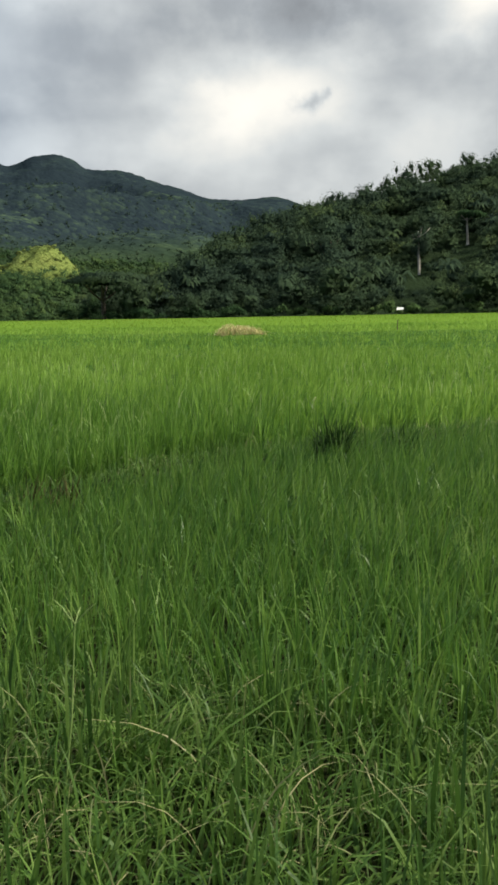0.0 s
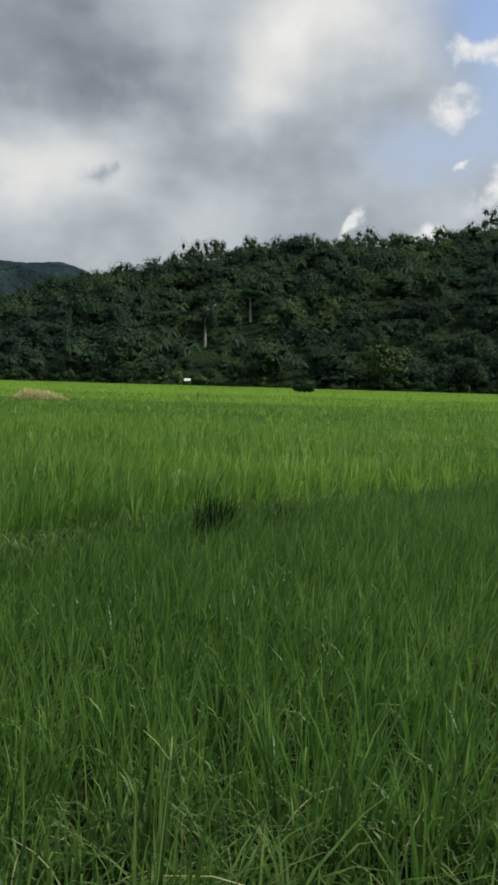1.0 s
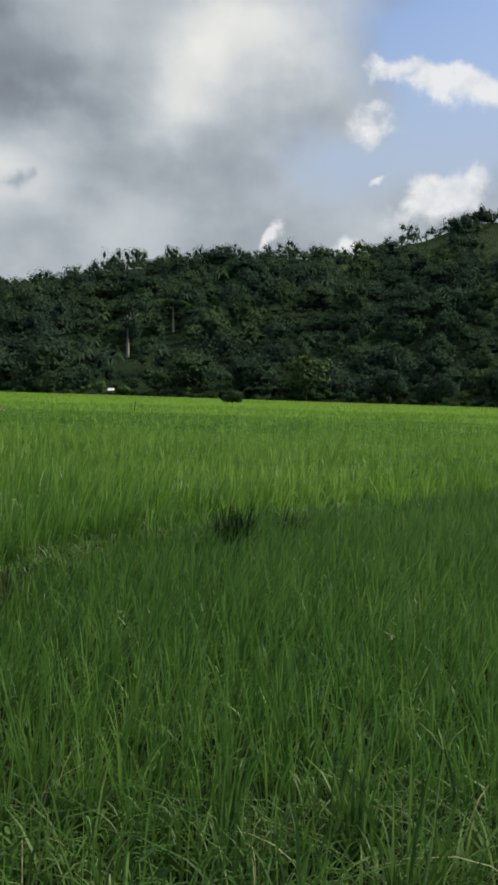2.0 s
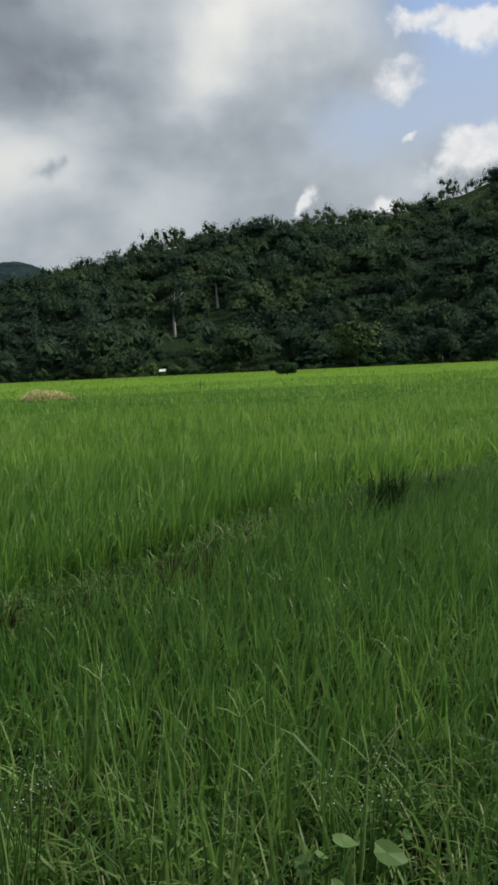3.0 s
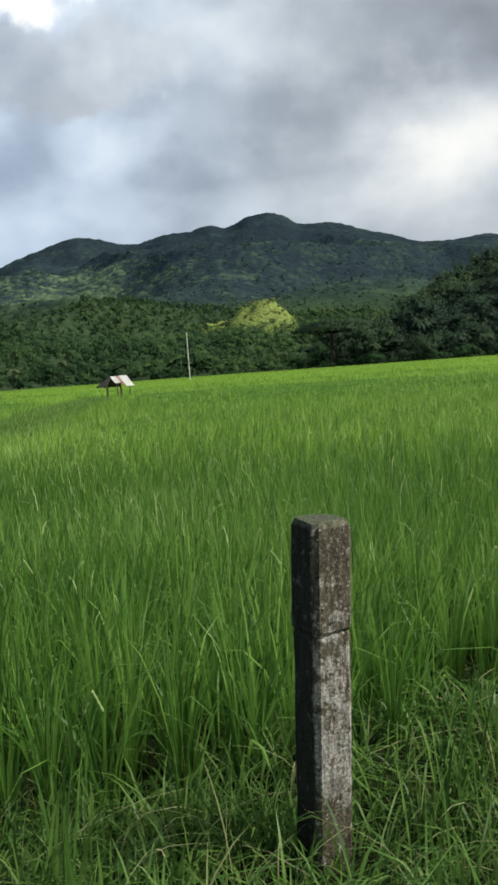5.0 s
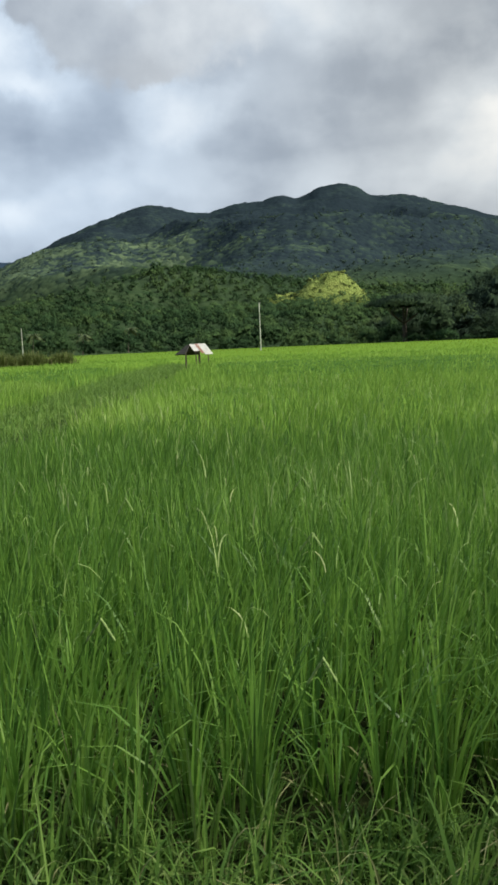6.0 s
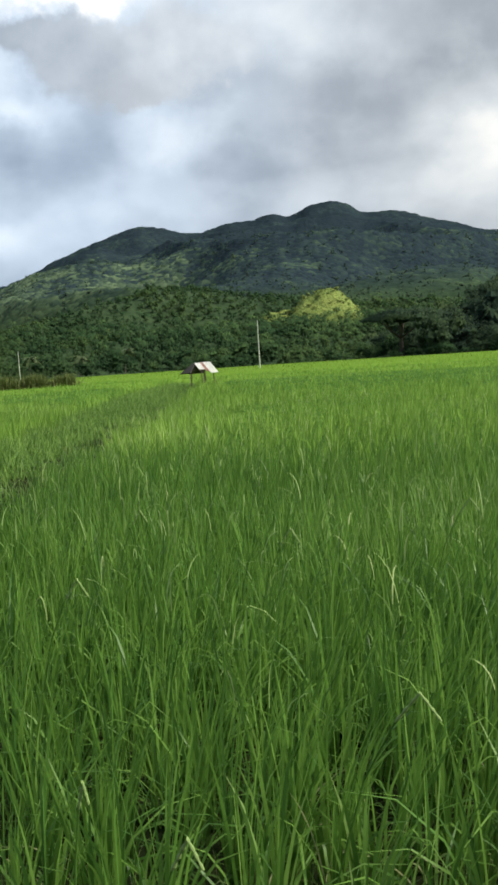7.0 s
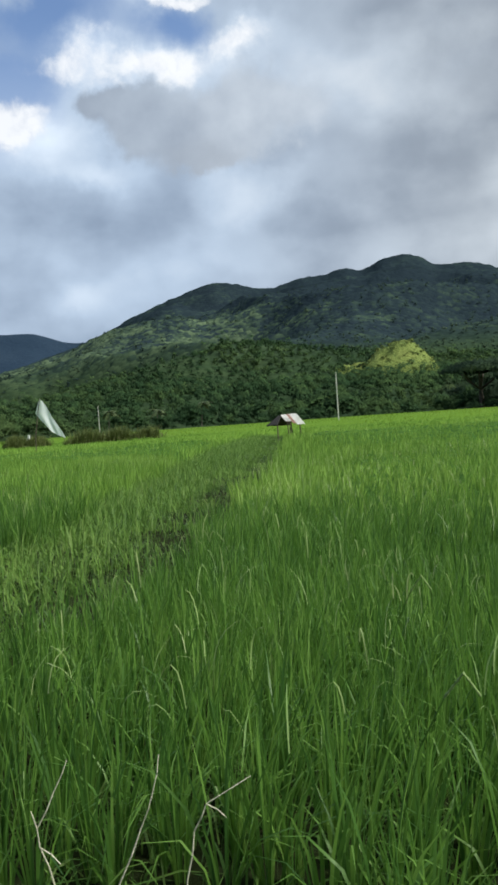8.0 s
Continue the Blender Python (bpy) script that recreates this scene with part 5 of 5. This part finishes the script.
tree_at("rain_tree", 23.2, 232, 13.6, 21.0, M_WOODS, M_BARK, "broad dark rain tree with a spreading flat crown", 67, flat=True, girth=0.6, leaves=5200, leaf=0.34, lobes=22)
tree_at("round_tree", 8.6, 244, 14.0, 10.0, M_WOODS, M_BARK, "dark round-crowned tree at the field's edge", 68)
tree("bush", 6.4, 99.6, 0.0, 1.85, 2.5, M_VALLEY, M_BARK, "lone round green bush in the rice", 69, bole=0.3, girth=0.06, leaves=900, leaf=0.14, lobes=9)


def coconut_palm(yaw, r, tall, seed):
    rng = random.Random(seed)
    ob = new("coconut_palm")
    tagged(ob, "coconut palm with drooping fronds before the woods", "palm tree")
    bm = bmesh.new()
    tube(bm, [(0, 0, -0.4), (0.15, 0, tall * 0.35), (0.45, 0.1, tall * 0.75), (0.6, 0.1, tall)], [0.19, 0.13, 0.11, 0.10], 8)
    part("trunk", bm, M_BARK, ob, smooth=True)
    for k in range(16):
        a, lift = k * math.tau / 16 * 2.6 + rng.uniform(-0.2, 0.2), rng.uniform(-0.25, 0.75)
        d, side = Vector((math.cos(a), math.sin(a), 0)), Vector((-math.sin(a), math.cos(a), 0))
        bm = bmesh.new()
        spine = [Vector((0.6, 0.1, tall)) + d * (3.5 * q) + Vector((0, 0, 2.9 * lift * q - 2.2 * q * q)) for q in (0.0, 0.25, 0.5, 0.75, 1.0)]
        for p, q in zip(spine, spine[1:]):
            for k2 in range(3):
                o = p.lerp(q, k2 / 3)
                w = (q - p) / 3
                for sgn in (-1, 1):
                    tip = o + side * sgn * 0.7 + d * 0.35 + Vector((0, 0, -0.3))
                    bm.faces.new([bm.verts.new(c) for c in (o, o + w, tip)])
        part("frond", bm, M_PALM, ob)
    x, y = spot(yaw, r)
    ob.matrix_world = pose(float(x), float(y), 0)


coconut_palm(41.0, 284, 8.2, 71)
coconut_palm(43.9, 288, 7.0, 72)
coconut_palm(47.0, 290, 7.6, 73)


# ---- weeds of the verge ----
def leaf_disc(bm, centre, radius, normal, heart=0.25, sides=12, oval=0.8):
    """A rounded, slightly cupped leaf with a notch at its stalk and a little thickness."""
    n = Vector(normal).normalized()
    u = n.cross(Vector((0.2, 0.9, 0.3))).normalized()
    v = n.cross(u)
    c = Vector(centre)
    top, low = [], []
    for k in range(sides):
        a = k * math.tau / sides
        r = radius * (1 - heart * math.exp(-((min(a, math.tau - a)) / 0.45) ** 2) + 0.28 * math.exp(-((a - math.pi) / 0.4) ** 2))
        p = c + (u * math.cos(a) + v * math.sin(a) * oval) * r + n * radius * 0.07 * (1 + 0.8 * math.sin(3 * a))
        top.append(bm.verts.new(p))
        low.append(bm.verts.new(p - n * 0.0015))
    a, b = bm.verts.new(c), bm.verts.new(c - n * 0.0015)
    for k in range(sides):
        j = (k + 1) % sides
        bm.faces.new((a, top[k], top[j]))
        bm.faces.new((b, low[j], low[k]))
        bm.faces.new((top[k], low[k], low[j], top[j]))


def broadleaf_weed(x, y, tall, count, size, seed, label):
    rng = random.Random(seed)
    ob = new("broadleaf_weed")
    tagged(ob, label, "weed", "broad-leaved weeds of the verge")
    for k in range(count * 2):
        a, q = rng.uniform(0, math.tau), rng.uniform(0.04, 0.24)
        z = tall * rng.uniform(0.55, 1.0)
        tip = Vector((math.cos(a) * q, math.sin(a) * q, z))
        bm = bmesh.new()
        tube(bm, [(0, 0, -0.03), tip * 0.5 + Vector((0, 0, 0.05)), tip], [0.004, 0.003, 0.002], 5)
        stem = part("stem", bm, M_GRASS, ob)
        bm = bmesh.new()
        leaf_disc(bm, tip, size * rng.uniform(0.35, 0.95), (math.cos(a) * 0.8 + rng.uniform(-0.7, 0.7), math.sin(a) * 0.6 - 0.35 + rng.uniform(-0.6, 0.5), 0.7), oval=rng.uniform(0.6, 0.85))
        part("leaf", bm, M_WEED, stem)
    ob.matrix_world = pose(x, y, 0)


def flower_weed(x, y, tall, seed):
    """Thin branching stems with tiny white flower heads."""
    rng = random.Random(seed)
    ob = new("flowering_weed")
    tagged(ob, "thin weed with tiny white flower heads", "weed", "flowering weeds of the verge")
    for k in range(9):
        a, q = rng.uniform(0, math.tau), rng.uniform(0.02, 0.13)
        tip = Vector((math.cos(a) * q, math.sin(a) * q, tall * rng.uniform(0.78, 1.06)))
        bm = bmesh.new()
        tube(bm, [(0, 0, -0.03), tip * 0.55 + Vector((0.01, 0, 0.04)), tip], [0.003, 0.0022, 0.0015], 5)
        stem = part("stem", bm, M_GRASS, ob)
        for j in range(4):
            bm = bmesh.new()
            c = tip + Vector((rng.uniform(-0.03, 0.03), rng.uniform(-0.03, 0.03), rng.uniform(-0.01, 0.03)))
            bmesh.ops.create_icosphere(bm, subdivisions=1, radius=rng.uniform(0.0018, 0.0034), matrix=Matrix.Translation(c) @ Matrix.Diagonal((1, 1, 0.6, 1)))
            part("flower", bm, M_FLOWER, stem)
    ob.matrix_world = pose(x, y, 0)


def finger_grass(x, y, tall, seed):
    """A straight culm that carries a few spread spikes."""
    rng = random.Random(seed)
    ob = new("finger_grass")
    tagged(ob, "pale finger grass stalk with spread spikes", "grass stalk", "seed stalks of the verge")
    top = Vector((rng.uniform(-0.05, 0.08), 0, tall))
    bm = bmesh.new()
    tube(bm, [(0, 0, -0.03), top * 0.5 + Vector((0.01, 0, 0)), top], [0.0035, 0.003, 0.002], 6)
    part("culm", bm, M_HEAD, ob)
    for k in range(4):
        a = k * 1.5 + rng.uniform(0, 0.6)
        d = Vector((math.cos(a) * 0.07, math.sin(a) * 0.05, rng.uniform(0.05, 0.11)))
        bm = bmesh.new()
        tube(bm, [top, top + d * 0.55, top + d + Vector((0, 0, -0.012))], [0.0014, 0.0022, 0.0012], 5)
        part("spike", bm, M_HEAD, ob)
    ob.matrix_world = pose(x, y, 0)


def seed_head(x, y, tall, reach, seed, side=1.0):
    """A stem that arches over under a drooping head of grains."""
    rng = random.Random(seed)
    ob = new("grain_stalk")
    tagged(ob, "arching stalk with a pale drooping grain head", "grain stalk", "grain stalks above the rice")
    pts = [Vector((side * reach * q * q, 0.02 * q, tall * (q * 1.15 - 0.15 * q ** 4) - (0.12 * tall if q == 1 else 0))) for q in (0, 0.3, 0.6, 0.8, 0.92, 1.0)]
    bm = bmesh.new()
    tube(bm, pts, [0.0035, 0.003, 0.0026, 0.0022, 0.0018, 0.0012], 6)
    part("stem", bm, M_RICE, ob)
    bm = bmesh.new()
    n = 15
    spine = [(pts[3].lerp(pts[4], k / 7) if k < 7 else pts[4].lerp(pts[5], (k - 7) / 7)) for k in range(n)]
    tube(bm, spine, [0.0022 + (0.0026 if k % 2 else 0.0) * (1 - 0.5 * k / n) + rng.uniform(0, 0.0006) for k in range(n)], 7)
    part("head", bm, M_HEAD, ob, "pale green drooping grain head")
    ob.matrix_world = pose(x, y, 0)


def dry_twig(x, y, stems):
    """Bleached broken stalks from one root: each stem is a run of offsets from x, y and its heights."""
    ob = new("dry_stalk")
    tagged(ob, "bleached dry stalk standing in the grass", "dry stalk", "dry stalks by the path")
    for k, stem in enumerate(stems):
        bm = bmesh.new()
        pts = ([(0.01, -0.01, -0.03)] if k == 0 else []) + list(stem)
        thick = 0.0023 if k == 0 else 0.0017
        fine = []
        for p, q in zip(pts, pts[1:]):
            p, q = Vector(p), Vector(q)
            fine += [p, p.lerp(q, 0.5) + Vector((0.006, 0, 0.004 * (-1) ** len(fine)))]
        fine.append(Vector(pts[-1]))
        tube(bm, fine, [thick * (1 - 0.55 * i / len(fine)) * (1.12 if i % 2 else 1.0) for i in range(len(fine))], 6)
        part("main_stem" if k == 0 else "side_stem", bm, M_TWIG, ob)
    ob.matrix_world = pose(x, y, 0)


for k, (x, y, tall, n, size) in enumerate([(-4.56, 1.97, 0.51, 7, 0.053), (-4.59, 2.08, 0.47, 5, 0.046), (-4.12, 2.08, 0.53, 6, 0.05), (-4.21, 1.92, 0.49, 8, 0.051), (-3.93, 1.96, 0.47, 4, 0.041), (-4.32, 1.89, 0.47, 6, 0.046), (-4.36, 2.62, 0.42, 2, 0.035),
                                                  (-2.64, 1.99, 0.40, 6, 0.05), (-1.86, 2.22, 0.36, 5, 0.042), (-2.46, 2.42, 0.30, 3, 0.03), (-3.1, 2.3, 0.28, 3, 0.03)]):
    broadleaf_weed(x, y, tall, n, size, 80 + k, "low weed with rounded pale green leaves on the verge")
for k, (x, y, tall) in enumerate([(-4.30, 2.28, 0.46), (-4.36, 2.18, 0.45), (-4.42, 2.14, 0.44), (-4.07, 2.13, 0.43), (-4.22, 2.24, 0.46), (-4.26, 2.36, 0.46), (-3.50, 2.30, 0.43), (-3.46, 2.4, 0.42), (-2.48, 2.40, 0.36)]):
    flower_weed(x, y, tall, 100 + k)
for k, (x, y, tall) in enumerate([(-3.71, 2.22, 0.66), (-3.86, 1.99, 0.64), (-3.75, 2.4, 0.62), (-3.45, 2.2, 0.62), (-2.9, 2.3, 0.6), (-2.57, 2.15, 0.52), (-4.9, 2.3, 0.62), (-3.2, 2.6, 0.62), (-1.2, 2.3, 0.6)]):
    finger_grass(x, y, tall, 120 + k)
for k, (x, y, tall, reach, side) in enumerate([(-8.0, 1.85, 1.0, 0.16, 1), (-7.25, 1.92, 0.96, 0.12, 1), (-8.12, 1.25, 0.9, 0.1, 1), (-8.05, 1.12, 0.8, 0.14, 1), (-8.42, 1.4, 0.84, 0.04, 1), (-9.5, 2.35, 1.02, 0.16, 1), (-6.65, 1.98, 0.92, 0.1, 1),
                                                (-7.9, 3.0, 1.02, 0.15, 1), (-9.1, 3.3, 1.04, 0.14, 1), (-6.9, 3.4, 1.0, 0.16, 1), (-10.2, 3.6, 1.02, 0.15, 1), (-5.2, 5.6, 1.0, 0.14, 1), (-8.6, 4.2, 1.03, 0.15, 1)]):
    seed_head(x, y, tall * 0.83, reach * 1.9, 140 + k, side)
dry_twig(-9.92, 1.43, [[(0.01, 0.01, 0.47), (-0.01, -0.01, 0.57), (-0.02, -0.02, 0.66)], [(-0.01, -0.01, 0.62), (0.02, 0.02, 0.70), (0.04, 0.05, 0.77)], [(-0.01, -0.01, 0.57), (0.05, 0.0, 0.54)]])
dry_twig(-9.84, 1.60, [[(-0.01, -0.01, 0.42), (0.03, 0.04, 0.55), (0.06, 0.06, 0.64), (0.07, 0.08, 0.73)]])
dry_twig(-9.76, 1.76, [[(-0.01, -0.01, 0.37), (0.01, 0.01, 0.50), (0.04, 0.03, 0.57), (0.13, 0.11, 0.63)], [(0.04, 0.03, 0.57), (0.08, 0.06, 0.53)]])


def stake(x, y, tall):
    bm = bmesh.new()
    tube(bm, [(0, 0, -0.3), (0.02, 0, tall * 0.5), (0.05, 0.02, tall)], [0.035, 0.03, 0.024], 7)
    ob = part("stake", bm, M_TIMBER)
    ob.matrix_world = pose(x, y, 0)
    tagged(ob, "dark wooden stake standing up out of the rice", "stake")


stake(-3.3, 46.6, 0.98)
